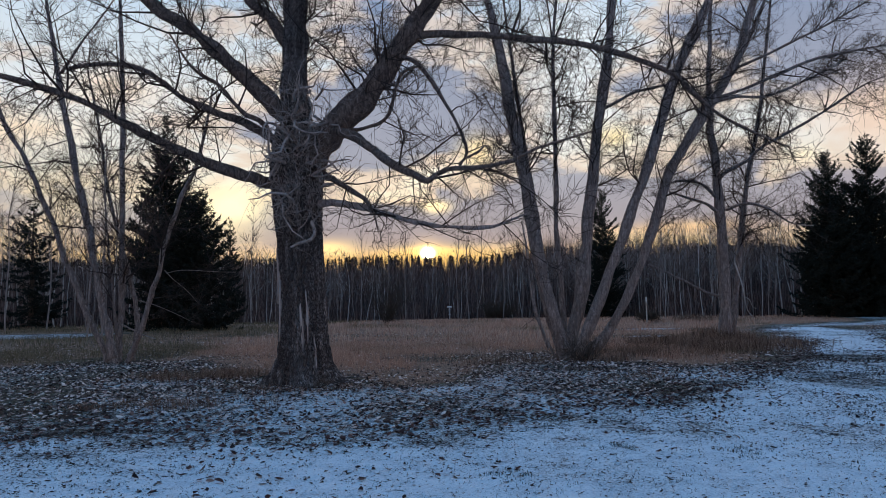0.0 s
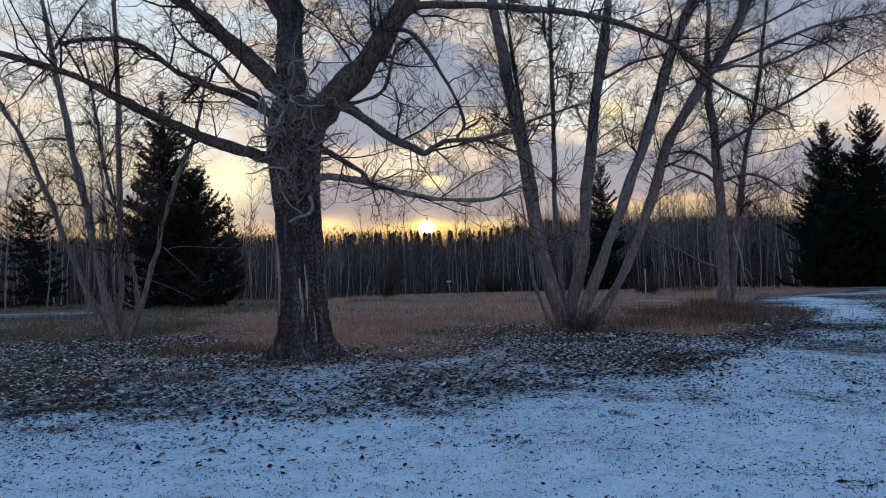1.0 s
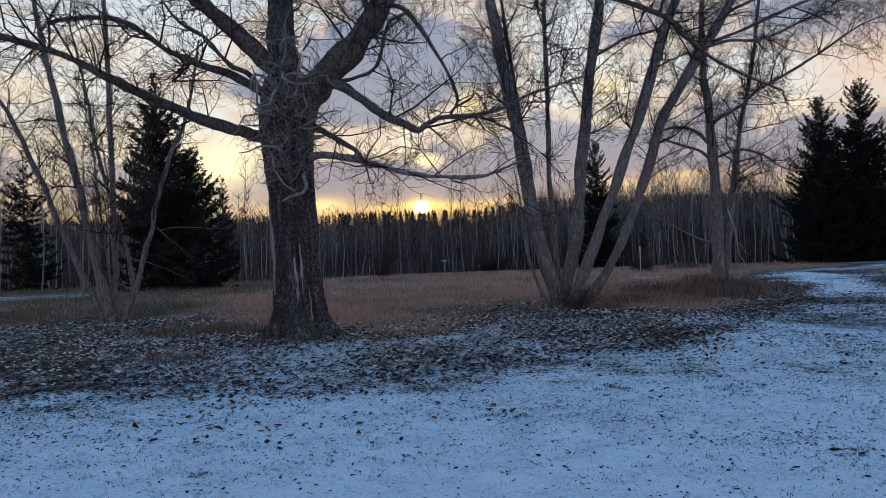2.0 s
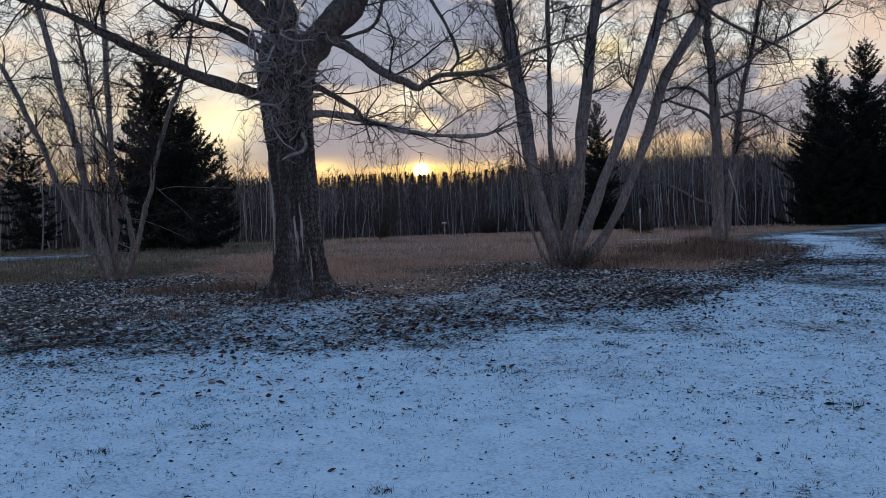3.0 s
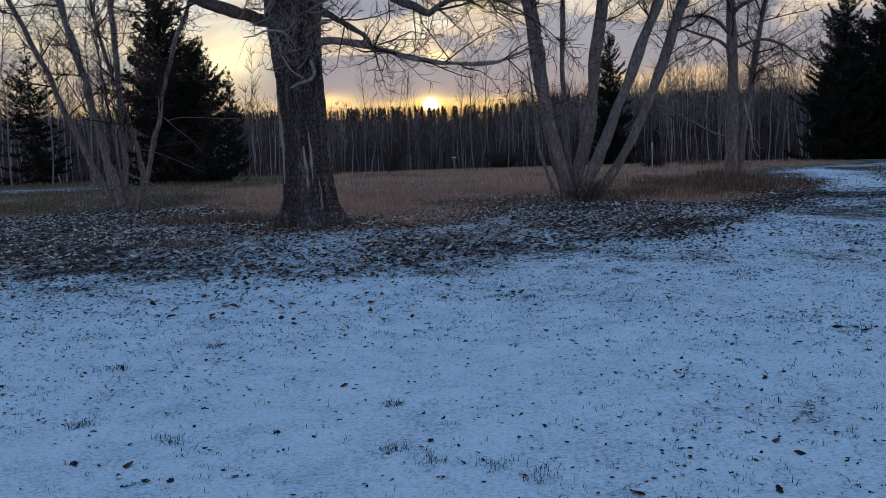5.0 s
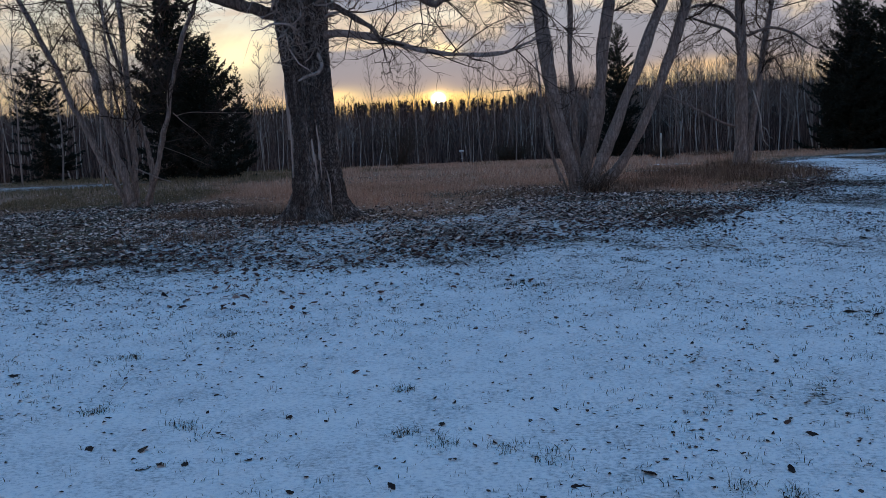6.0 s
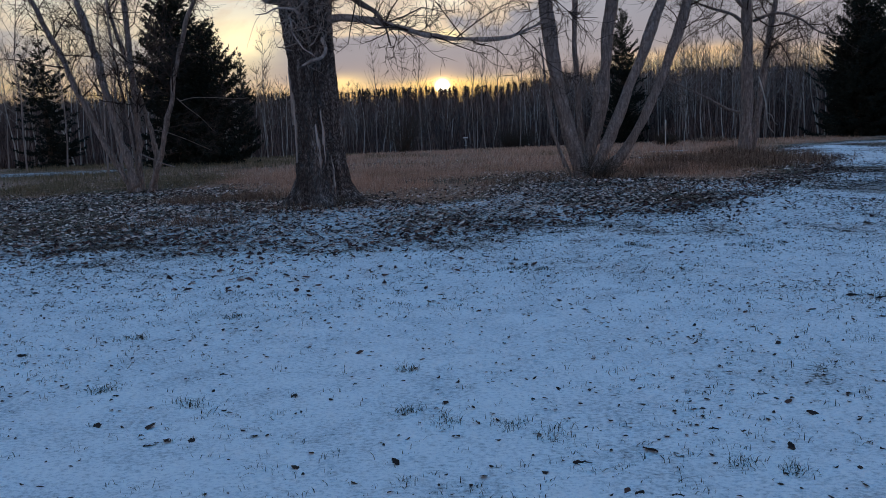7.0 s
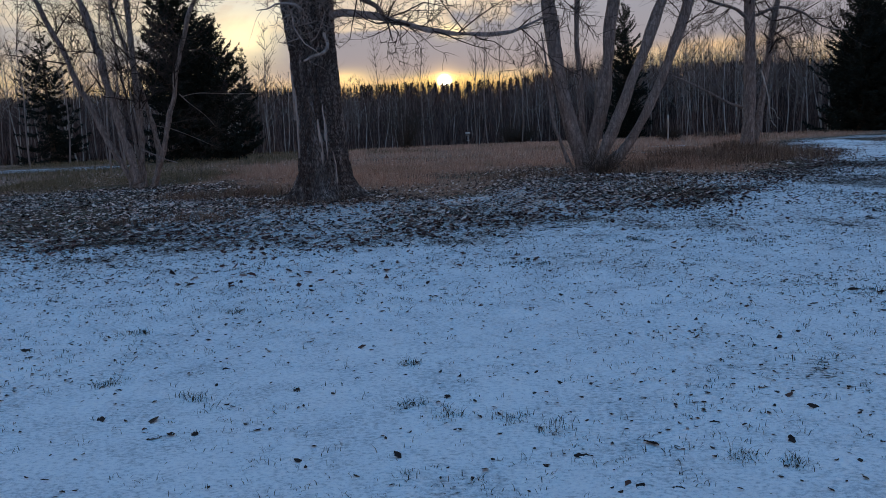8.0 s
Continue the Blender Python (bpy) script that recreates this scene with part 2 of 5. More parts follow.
def see_through(m, share):
    """Thin leaves and blades pass part of the light on."""
    net = Net(m.node_tree)
    bsdf, out = m.node_tree.nodes["Principled BSDF"], m.node_tree.nodes["Material Output"]
    thin = net.add("ShaderNodeBsdfTranslucent", {"Color": bsdf.inputs["Base Color"].links[0].from_socket})
    both = net.add("ShaderNodeMixShader", {"Fac": share, 1: bsdf.outputs[0], 2: thin.outputs[0]})
    m.node_tree.links.new(both.outputs[0], out.inputs["Surface"])


GRASS_DRY, net, bsdf = material("dry_grass", 0.85)
p = net.add("ShaderNodeTexCoord").outputs["Object"]
blade = net.add("ShaderNodeNewGeometry").outputs["Random Per Island"]
straw = net.ramp(blade, [(0.0, (0.34, 0.18, 0.125)), (0.5, (0.56, 0.335, 0.24)), (1.0, (0.74, 0.52, 0.40))])
olive = net.ramp(blade, [(0.0, (0.08, 0.068, 0.038)), (0.6, (0.18, 0.145, 0.085)), (1.0, (0.36, 0.27, 0.18))])
px = net.add("ShaderNodeSeparateXYZ", {"Vector": p})
greener = net.math("ADD", net.noise(p, 0.16, 4.0, 0.6), net.math("MULTIPLY", net.step(px.outputs[0], -5.5, -9.5), 0.2))
net.put(bsdf.inputs["Base Color"], net.mix(net.step(greener, 0.51, 0.66), straw, olive))
see_through(GRASS_DRY, 0.45)
GRASS_TUSSOCK = plain("tussock_grass", [(0.2, (0.08, 0.050, 0.036)), (0.55, (0.22, 0.138, 0.10)), (0.9, (0.50, 0.36, 0.27))], 2.0, 0.85, per_piece=0.7)
see_through(GRASS_TUSSOCK, 0.45)
GRASS_SHORT = plain("lawn_grass", [(0.2, (0.016, 0.018, 0.013)), (0.6, (0.040, 0.042, 0.028)), (0.80, (0.10, 0.095, 0.065)), (0.95, (0.24, 0.21, 0.16))], 3.0, 0.8, per_piece=0.7)
SHRUB = plain("shrub_twigs", [(0.3, (0.05, 0.04, 0.03)), (0.7, (0.11, 0.08, 0.06))], 4.0, 0.85)
BRUSH = plain("brush_bark", [(0.2, (0.055, 0.036, 0.032)), (0.6, (0.15, 0.10, 0.088)), (0.9, (0.34, 0.25, 0.22))], 0.6, 0.9, per_piece=0.7)
STEEL = plain("galvanised_steel", [(0.3, (0.45, 0.46, 0.47)), (0.7, (0.62, 0.63, 0.64))], 20.0, 0.4)
WHITE = plain("white_painted_metal", [(0.3, (0.66, 0.66, 0.64)), (0.7, (0.8, 0.8, 0.78))], 10.0, 0.5)
POST = plain("weathered_post_wood", [(0.3, (0.45, 0.41, 0.35)), (0.7, (0.62, 0.57, 0.50))], 12.0, 0.85, 0.003)

# ground: snow over soil and grass; the sheet carries how much snow lies where
GROUND, net, bsdf = material("snowy_ground", 0.85)
p = net.add("ShaderNodeTexCoord").outputs["Object"]
lying = net.add("ShaderNodeAttribute")
lying.attribute_name = "snow"
snow = lying.outputs["Fac"]
coarse = net.noise(p, 2.3, 6.0, 0.62, 0.3)
fine = net.noise(p, 17.0, 5.0, 0.65, 0.2)
speck = net.noise(net.add("ShaderNodeMapping", {"Vector": p, "Scale": (1.0, 1.6, 1.0)}).outputs[0], 38.0, 3.0, 0.6)
grain = net.noise(p, 160.0, 3.0, 0.6)
amount = net.math("ADD", snow, net.math("MULTIPLY", net.math("SUBTRACT", coarse, 0.5), 0.5))
amount = net.math("ADD", amount, net.math("MULTIPLY", net.math("SUBTRACT", fine, 0.5), 0.9))
amount = net.math("ADD", amount, net.math("MULTIPLY", net.math("SUBTRACT", speck, 0.5), 0.7))
lies = net.step(amount, 0.44, 0.62)
soil = net.ramp(net.math("ADD", net.math("MULTIPLY", fine, 0.6), net.math("MULTIPLY", coarse, 0.4)), [(0.3, (0.022, 0.015, 0.012)), (0.5, (0.060, 0.040, 0.030)), (0.7, (0.13, 0.088, 0.062))])
soil = net.mix(net.step(coarse, 0.42, 0.6), soil, net.mix(fine, (0.05, 0.05, 0.028, 1), (0.15, 0.13, 0.08, 1)))
soil = net.mix(net.step(snow, 0.62, 0.72), soil, net.mix(fine, (0.040, 0.045, 0.028, 1), (0.12, 0.115, 0.075, 1)))
soil = net.mix(net.step(snow, 0.30, 0.16), soil, net.ramp(net.math("ADD", net.math("MULTIPLY", speck, 0.6), net.math("MULTIPLY", fine, 0.4)), [(0.36, (0.075, 0.042, 0.030)), (0.5, (0.25, 0.14, 0.094)), (0.66, (0.52, 0.32, 0.215))]))
mottle = net.math("ADD", net.math("MULTIPLY", coarse, 0.25), net.math("ADD", net.math("MULTIPLY", speck, 0.45), net.math("MULTIPLY", grain, 0.3)))
white = net.ramp(mottle, [(0.36, (0.46, 0.53, 0.60)), (0.50, (0.86, 0.89, 0.93)), (0.62, (0.97, 0.98, 0.98))])
thin = net.step(amount, 0.54, 0.9)
white = net.mix(thin, net.mix(0.22, white, soil), white)
net.put(bsdf.inputs["Base Color"], net.mix(lies, soil, white))
height = net.math("ADD", net.math("MULTIPLY", lies, 0.6), net.math("MULTIPLY_ADD", grain, 0.18, net.math("MULTIPLY", fine, 0.6)))
bump(net, bsdf, height, 0.04)


# ---------------------------------------------------------------- mesh tools
def fill_mesh(name, verts, faces, mat, smooth=True):
    """A mesh from numpy arrays; faces: a list of (k, 3) and (k, 4) arrays."""
    me = bpy.data.meshes.new(name)
    verts = np.asarray(verts, np.float32)
    faces = [np.asarray(f, np.int32) for f in faces if len(f)]
    loops = np.concatenate([f.ravel() for f in faces])
    sizes = np.concatenate([np.full(len(f), f.shape[1], np.int32) for f in faces])
    me.vertices.add(len(verts)), me.loops.add(len(loops)), me.polygons.add(len(sizes))
    me.vertices.foreach_set("co", verts.ravel())
    me.loops.foreach_set("vertex_index", loops)
    me.polygons.foreach_set("loop_start", np.r_[0, np.cumsum(sizes)[:-1]].astype(np.int32))
    me.polygons.foreach_set("use_smooth", np.full(len(sizes), smooth))
    me.materials.append(mat)
    me.update(calc_edges=True)
    return me


def part(name, me, parent, label=""):
    ob = new(name, me)
    ob.parent = parent
    return tagged(ob, label) if label else ob


def unit(v):
    return v / np.maximum(np.linalg.norm(v, axis=-1, keepdims=True), 1e-9)


def spline(pts, per):
    """Catmull-Rom through rows of any width, per steps a stretch."""
    p = np.asarray(pts, float)
    q = np.vstack([2 * p[0] - p[1], p, 2 * p[-1] - p[-2]])
    t = np.linspace(0, 1, per, endpoint=False)[:, None]
    out = []
    for a, b, c, d in zip(q[:-3], q[1:-2], q[2:-1], q[3:]):
        out.append(0.5 * (2 * b + (c - a) * t + (2 * a - 5 * b + 4 * c - d) * t**2 + (3 * b - a - 3 * c + d) * t**3))
    return np.vstack(out + [p[-1:]])


class Tubes:
    """Gathers round stems (lines of x, y, z, radius) and makes one mesh of them."""

    def __init__(self):
        self.lines = {}

    def add(self, line, sides):
        self.lines.setdefault((len(line), sides), []).append(line)

    def arrays(self):
        verts, faces, base = [], [], 0
        for (n_pts, sides), lines in self.lines.items():
            a = np.array(lines, float)
            p, r = a[..., :3], a[..., 3]
            t = unit(np.gradient(p, axis=1))
            mean = unit(t.mean(1))
            ref = np.where(np.abs(mean[:, 2:3]) < 0.8, [[0, 0, 1.0]], [[1.0, 0, 0]])[:, None, :]
            u = unit(np.cross(t, np.broadcast_to(ref, t.shape)))
            w = np.cross(t, u)
            ang = np.arange(sides) * 2 * np.pi / sides
            ring = p[:, :, None] + r[:, :, None, None] * (np.cos(ang)[:, None] * u[:, :, None] + np.sin(ang)[:, None] * w[:, :, None])
            k = len(a)
            ids = base + np.arange(k * n_pts * sides).reshape(k, n_pts, sides)
            nxt = np.roll(ids, -1, axis=2)
            faces.append(np.stack([ids[:, :-1], nxt[:, :-1], nxt[:, 1:], ids[:, 1:]], -1).reshape(-1, 4))
            verts.append(ring.reshape(-1, 3))
            base += k * n_pts * sides
        return np.concatenate(verts), faces

    def mesh(self, name, mat):
        return fill_mesh(name, *self.arrays(), mat)


def grow(tubes, rng, start, way, length, radius, level, lift=0.12, twist=0.28, density=3.2, steps=4):
    """A branch that wanders and splits; level: how often it splits again."""
    line, p, d = [(*start, radius)], np.array(start, float), np.array(way, float)
    for i in range(steps):
        d = d + rng.normal(0, twist, 3)
        d[2] += lift
        d = d / np.linalg.norm(d)
        p = p + d * length / steps
        line.append((*p, radius * (1 - 0.8 * (i + 1) / steps)))
        if level and i >= 0:
            for _ in range(rng.poisson(density * length / steps / (0.28 + 0.10 * level))):
                f = rng.random()
                q = np.array(line[-2][:3]) * (1 - f) + p * f
                side = unit(np.cross(d, rng.normal(0, 1, 3)))
                a = rng.uniform(0.6, 1.2)
                grow(tubes, rng, q, d * math.cos(a) + side * math.sin(a), length * rng.uniform(0.25, 0.6), max(line[-1][3] * 0.6, TWIG_MIN), level - 1, lift, twist, density, max(3, steps - 1))
    tubes.add(line, 3 if radius < 0.02 else 5)


TWIG_MIN = 0.0054


def sprout(tubes, rng, line, count, length, level, first=0.25, spread=(0.75, 1.35), lift=0.05, up=0.0, density=3.0, twist=0.3):
    """Side branches along a limb given as rows of x, y, z, radius."""
    line = np.asarray(line)
    d = unit(np.gradient(line[:, :3], axis=0))
    for _ in range(count):
        f = first + (1 - first) * rng.random()
        i = f * (len(line) - 1)
        a, b = int(i), min(int(i) + 1, len(line) - 1)
        k = i - a
        q = line[a] * (1 - k) + line[b] * k
        side = unit(np.cross(d[a], rng.normal(0, 1, 3)))
        side[2] += up * rng.random()
        side = unit(side)
        ang = rng.uniform(*spread)
        size = length * rng.uniform(0.35, 1.25) * (1.1 - 0.5 * f)
        rad = min(q[3] * 0.5, 0.006 + 0.009 * size)
        grow(tubes, rng, q[:3], d[a] * math.cos(ang) + side * math.sin(ang), size, max(rad, TWIG_MIN), level, lift, twist, density)


def hash_noise(x, y, seed=0):
    """Smooth value noise in the plane, 0 to 1."""
    xi, yi = np.floor(x).astype(np.int64), np.floor(y).astype(np.int64)
    fx, fy = x - xi, y - yi
    fx, fy = fx * fx * (3 - 2 * fx), fy * fy * (3 - 2 * fy)

    def corner(a, b):
        h = (a * 374761393 + b * 668265263 + seed * 974711) & 0x7FFFFFFF
        h = ((h ^ (h >> 13)) * 1274126177) & 0x7FFFFFFF
        return ((h ^ (h >> 16)) & 0xFFFF) / 65535.0

    top = corner(xi, yi) * (1 - fx) + corner(xi + 1, yi) * fx
    low = corner(xi, yi + 1) * (1 - fx) + corner(xi + 1, yi + 1) * fx
    return top * (1 - fy) + low * fy


def cloudy(x, y, scale, seed=0):
    return sum(hash_noise(x * scale * 2**k, y * scale * 2**k, seed + k) * 0.5**k for k in range(3)) / 1.75


def smooth(v, a, b):
    t = np.clip((v - a) / (b - a), 0, 1)
    return t * t * (3 - 2 * t)


# ---------------------------------------------------------------- lie of the land
ISLAND = [(-60, 6.5), (-9.0, 8.3), (-5.3, 8.8), (-4.6, 9.0), (-4.1, 9.6), (-3.2, 9.4), (-2.0, 8.7), (-1.5, 8.5), (-1.0, 8.7), (-0.2, 9.4), (0.8, 9.8), (2.2, 10.8), (3.4, 10.9),
          (5.0, 12.7), (7.0, 15.2), (9.5, 19.1), (11.8, 23.9), (13.5, 28.8), (14.6, 32.6), (18.4, 37.2), (24, 40), (30, 46.0), (34, 60), (60, 400), (-400, 400), (-400, 6.5)]
VERGE = [(14.7, 34.0), (17.2, 35.0), (16.8, 30.8), (14.9, 25.2), (13.6, 22.6), (12.5, 19.5), (60, 6), (200, 60), (90, 120), (34, 60), (24, 40), (18.4, 37.0)]
MEADOW = [(-60, 16.5), (-10.6, 18.0), (-8.9, 19.4), (-6.8, 20.0), (-5.3, 18.0), (-5.0, 15.6), (-4.3, 14.8), (-3.6, 15.4), (-2.6, 16.0), (-1.9, 15.0), (-1.5, 13.9), (-0.8, 13.1),
          (0.5, 13.8), (1.2, 17.0), (1.9, 20.5), (2.8, 20.5), (2.9, 18.6), (4.2, 17.8), (5.1, 16.4), (6.5, 16.9), (8.1, 18.2), (9.2, 21.0), (10.6, 24.8), (12.2, 28.5), (13.8, 33), (17, 38),
          (24, 42), (30, 60), (60, 400), (-400, 400)]


def edge_distance(poly, x, y):
    """Metres to the outline of a polygon, positive inside."""
    best, inside = np.full(x.shape, 1e9), np.zeros(x.shape, bool)
    for (ax, ay), (bx, by) in zip(poly, poly[1:] + poly[:1]):
        dx, dy = bx - ax, by - ay
        t = np.clip(((x - ax) * dx + (y - ay) * dy) / (dx * dx + dy * dy), 0, 1)
        best = np.minimum(best, np.hypot(x - ax - t * dx, y - ay - t * dy))
        cross = (ay > y) != (by > y)
        inside ^= cross & (x < ax + (y - ay) / (dy if dy else 1e-9) * dx)
    return np.where(inside, best, -best)


def land(x, y):
    """Height of the ground."""
    x, y = np.asarray(x, float), np.asarray(y, float)
    z = 0.10 * smooth(y, 7, 14) + 0.08 * smooth(y, 16, 30) - 0.8 * smooth(y, 45, 92)
    return z + 0.05 * (cloudy(x, y, 0.35, 5) - 0.5) * smooth(y, 6, 12) + 0.022 * (cloudy(x, y, 1.7, 9) - 0.5) + 0.008 * (cloudy(x, y, 6.0, 2) - 0.5)


def snow_cover(x, y):
    """How much snow lies: 1 on the lawn, little among leaves and tall grass."""
    island = np.maximum(edge_distance(ISLAND, x, y), edge_distance(VERGE, x, y)) + 1.1 * (cloudy(x, y, 0.8, 21) - 0.5)
    lawn = 1 - smooth(island, -0.5, 0.5)
    litter = 0.535 - 0.05 * smooth(y, 14, 18) - 0.07 * smooth(-x, 2, 5) + 0.5 * (cloudy(x, y, 0.55, 31) - 0.5)
    tall = smooth(edge_distance(MEADOW, x, y), -0.4, 0.8)
    inner = litter * (1 - tall) + tall * (0.10 + 0.24 * smooth(cloudy(x, y, 0.22, 12), 0.62, 0.76))
    s = lawn * (0.83 - 0.06 * smooth(y, 5, 9) - 0.22 * smooth(cloudy(x, y, 0.55, 44), 0.52, 0.8)) + (1 - lawn) * inner
    road = 1 - smooth(np.abs((y - 36.0) - 0.15 * (x + 18)), 2.4, 4.0)
    s = np.maximum(s, road * smooth(-x, 15, 17) * 0.52)
    for px, py, rx, ry in ((9.6, 34.6, 2.6, 1.0), (7.6, 28.4, 1.7, 0.9), (-2.6, 27.9, 0.9, 0.5), (-5.6, 20.8, 1.4, 0.8), (18.5, 47, 3, 1.2)):
        s = np.maximum(s, (0.72 if px > 0 else 0.5) * np.exp(-((x - px) / rx) ** 2 - ((y - py) / ry) ** 2))
    return s


def spread(edges):
    return np.unique(np.concatenate([np.arange(a, b, s) for a, b, s in edges]).round(4))


gx = spread([(-900, -100, 100), (-100, -30, 6), (-30, -9, 0.5), (-9, 9, 0.12), (9, 30, 0.3), (30, 100, 6), (100, 901, 100)])
gy = spread([(-300, -20, 40), (-20, 1.5, 1.2), (1.5, 12, 0.1), (12, 20, 0.14), (20, 40, 0.4), (40, 100, 2), (100, 200, 20), (200, 1501, 130)])
X, Y = np.meshgrid(gx, gy)
ids = np.arange(X.size).reshape(X.shape)
me = fill_mesh("ground", np.stack([X, Y, land(X, Y)], -1).reshape(-1, 3), [np.stack([ids[:-1, :-1], ids[:-1, 1:], ids[1:, 1:], ids[1:, :-1]], -1).reshape(-1, 4)], GROUND)
me.attributes.new("snow", "FLOAT", "POINT").data.foreach_set("value", snow_cover(X, Y).ravel().astype(np.float32))
tagged(new("ground", me), "thin snow over lawn, leaf-strewn soil and meadow", "ground", kind="structure")


# ---------------------------------------------------------------- bare trees
def tree(name, x, y, label, category="tree", group=""):
    ob = new(name)
    ob.location = (x, y, float(land(x, y)))
    return tagged(ob, label, category, group)


def local(parent, rows):
    a = np.array(rows, float)
    a[:, :3] -= np.array(parent.location)
    return a


GROWN = {}


def limb(parent, name, twigs, rows, bark_mat=None):
    """One limb as a mesh of its own; its side shoots go to the tree's twigs."""
    seed = len(GROWN.setdefault(parent.name, {"lines": [], "n": 0})["lines"]) + len(parent.name) * 7
    rng = np.random.default_rng(seed)
    line = spline(local(parent, rows), 6)
    wob = rng.normal(0, 1, (len(line), 3))
    wob = (wob + np.roll(wob, 1, 0) + np.roll(wob, -1, 0)) / 3
    line[:, :3] += wob * np.minimum(line[:, 3:4] * 0.22, 0.022)
    lump = rng.normal(0, 1, len(line) + 2)
    line[:, 3] *= 1 + 0.09 * (lump[:-2] + lump[1:-1] + lump[2:]) / 1.7
    t = Tubes()
    t.add(line, 14 if line[0, 3] > 0.08 else 8)
    part(name, t.mesh(name, bark_mat or (BARK_LIMB if parent.name.startswith("poplar_tree") else BARK_GREY)), parent)
    GROWN[parent.name]["lines"].append((line, twigs))


def crown(parent, per_metre, length, level, seed, spec=None):
    """The twigs of a tree, out of all its limbs, as one part."""
    rng = np.random.default_rng(seed)
    t = Tubes()
    for line, twigs in GROWN[parent.name]["lines"]:
        if not twigs:
            continue
        run = np.linalg.norm(np.diff(line[:, :3], axis=0), axis=1).sum()
        opts = dict(spec or {})
        sprout(t, rng, line, max(1, int(run * per_metre * twigs)), length * min(1.0, 0.35 + run / 8), level, **opts)
    return tagged(part("crown", t.mesh("crown", TWIG), parent, "crown of fine bare twigs"), kind="stuff")


def old_trunk(parent, rows, sides=230, per=32):
    """A thick trunk with furrowed bark and a flared foot."""
    line = spline(local(parent, rows), per)
    ang = np.arange(sides) * 2 * np.pi / sides
    A, H = np.meshgrid(ang, line[:, 2])
    cx, cy = np.cos(A), np.sin(A)
    ridge = np.zeros(A.shape)
    for i in range(A.shape[0]):
        for j in range(sides):
            v = Vector((cx[i, j] * 6.4, cy[i, j] * 6.4, H[i, j] * 1.5))
            v = v + 0.5 * Vector((noise.noise(v * 0.6), noise.noise(v * 0.6 + Vector((7, 3, 1))), 0))
            a, b = noise.noise(v), noise.noise(Vector((v.x * 2.1, v.y * 2.1, v.z * 2.6)))
            ridge[i, j] = min(1.0, abs(a) * 4.2) * 0.72 + 0.28 * min(1.0, abs(b) * 3.0)
    foot = np.exp(-np.maximum(H, 0) / 0.24)
    roots = 0.5 + 0.5 * np.cos(A * 5 + 0.8 + 0.6 * np.sin(A * 2))
    lump = 0.035 * np.sin(A * 3 + H * 0.7) + 0.025 * np.sin(A * 2 - H * 1.3)
    R = line[:, 3:4] * (1 + lump) - 0.075 * (1 - ridge) + 0.026 + foot * (roots * 0.50 - 0.05)
    verts = np.stack([line[:, 0:1] + R * cx, line[:, 1:2] + R * cy, H], -1)
    ids = np.arange(A.size).reshape(A.shape)
    nxt = np.roll(ids, -1, 1)
    me = fill_mesh("trunk", verts.reshape(-1, 3), [np.stack([ids[:-1], nxt[:-1], nxt[1:], ids[1:]], -1).reshape(-1, 4)], BARK_OLD)
    return part("trunk", me, parent, "thick grey-brown trunk with deeply furrowed bark")


poplar = tree("poplar_tree", -2.65, 14.2, "large old bare poplar with furrowed bark and spreading limbs")
clump = tree("poplar_clump", 3.6, 19.2, "clump of bare grey poplar stems growing from one base")
rtree = tree("twin_stem_poplar", 9.2, 24.2, "bare grey poplar with two stems beside the snowy path")
lclump = tree("slender_poplar_clump", -8.6, 19.6, "clump of slender bare grey poplars leaning apart")
old_trunk(poplar, [(-2.64, 14.2, -0.05, 0.52), (-2.64, 14.2, 0.25, 0.49), (-2.64, 14.2, 0.5, 0.475), (-2.65, 14.2, 0.82, 0.46), (-2.67, 14.2, 1.35, 0.44), (-2.69, 14.2, 2.0, 0.425),
                   (-2.72, 14.2, 2.64, 0.415), (-2.75, 14.2, 3.18, 0.425), (-2.77, 14.2, 3.67, 0.45), (-2.77, 14.2, 4.17, 0.48), (-2.79, 14.2, 4.6, 0.42), (-2.8, 14.2, 5.0, 0.32)])
limb(poplar, "leader", 1, [(-2.77, 14.20, 4.17, 0.407), (-2.80, 14.20, 4.83, 0.319), (-2.81, 14.20, 5.49, 0.261), (-2.82, 14.20, 6.27, 0.242), (-2.81, 14.20, 7.06, 0.242), (-2.78, 14.20, 8.19, 0.213), (-2.72, 14.30, 9.74, 0.175), (-2.64, 14.40, 11.45, 0.133), (-2.52, 14.50, 13.34, 0.084), (-2.43, 14.50, 15.30, 0.035)], BARK_OLD)
limb(poplar, "fork", 1, [(-2.66, 14.20, 3.95, 0.320), (-2.36, 14.10, 4.51, 0.300), (-1.89, 14.00, 5.04, 0.265), (-1.38, 13.90, 5.52, 0.225), (-0.92, 13.80, 6.14, 0.185), (-0.52, 13.70, 6.69, 0.165), (-0.12, 13.60, 7.23, 0.152), (0.29, 13.40, 7.91, 0.133), (0.79, 13.20, 9.07, 0.102), (1.37, 13.00, 10.34, 0.069), (1.83, 12.80, 11.58, 0.032)])
limb(poplar, "limb", 0.8, [(-0.74, 13.75, 6.40, 0.085), (-0.34, 13.70, 6.59, 0.073), (0.46, 13.90, 6.66, 0.070), (1.46, 14.20, 6.69, 0.068), (2.50, 14.50, 6.70, 0.065), (3.35, 14.80, 6.64, 0.062), (4.08, 15.00, 6.49, 0.059), (4.83, 15.20, 6.24, 0.055), (5.26, 15.40, 5.95, 0.052), (5.79, 15.60, 5.56, 0.039), (6.55, 15.80, 5.20, 0.031), (7.60, 16.00, 4.81, 0.018)])
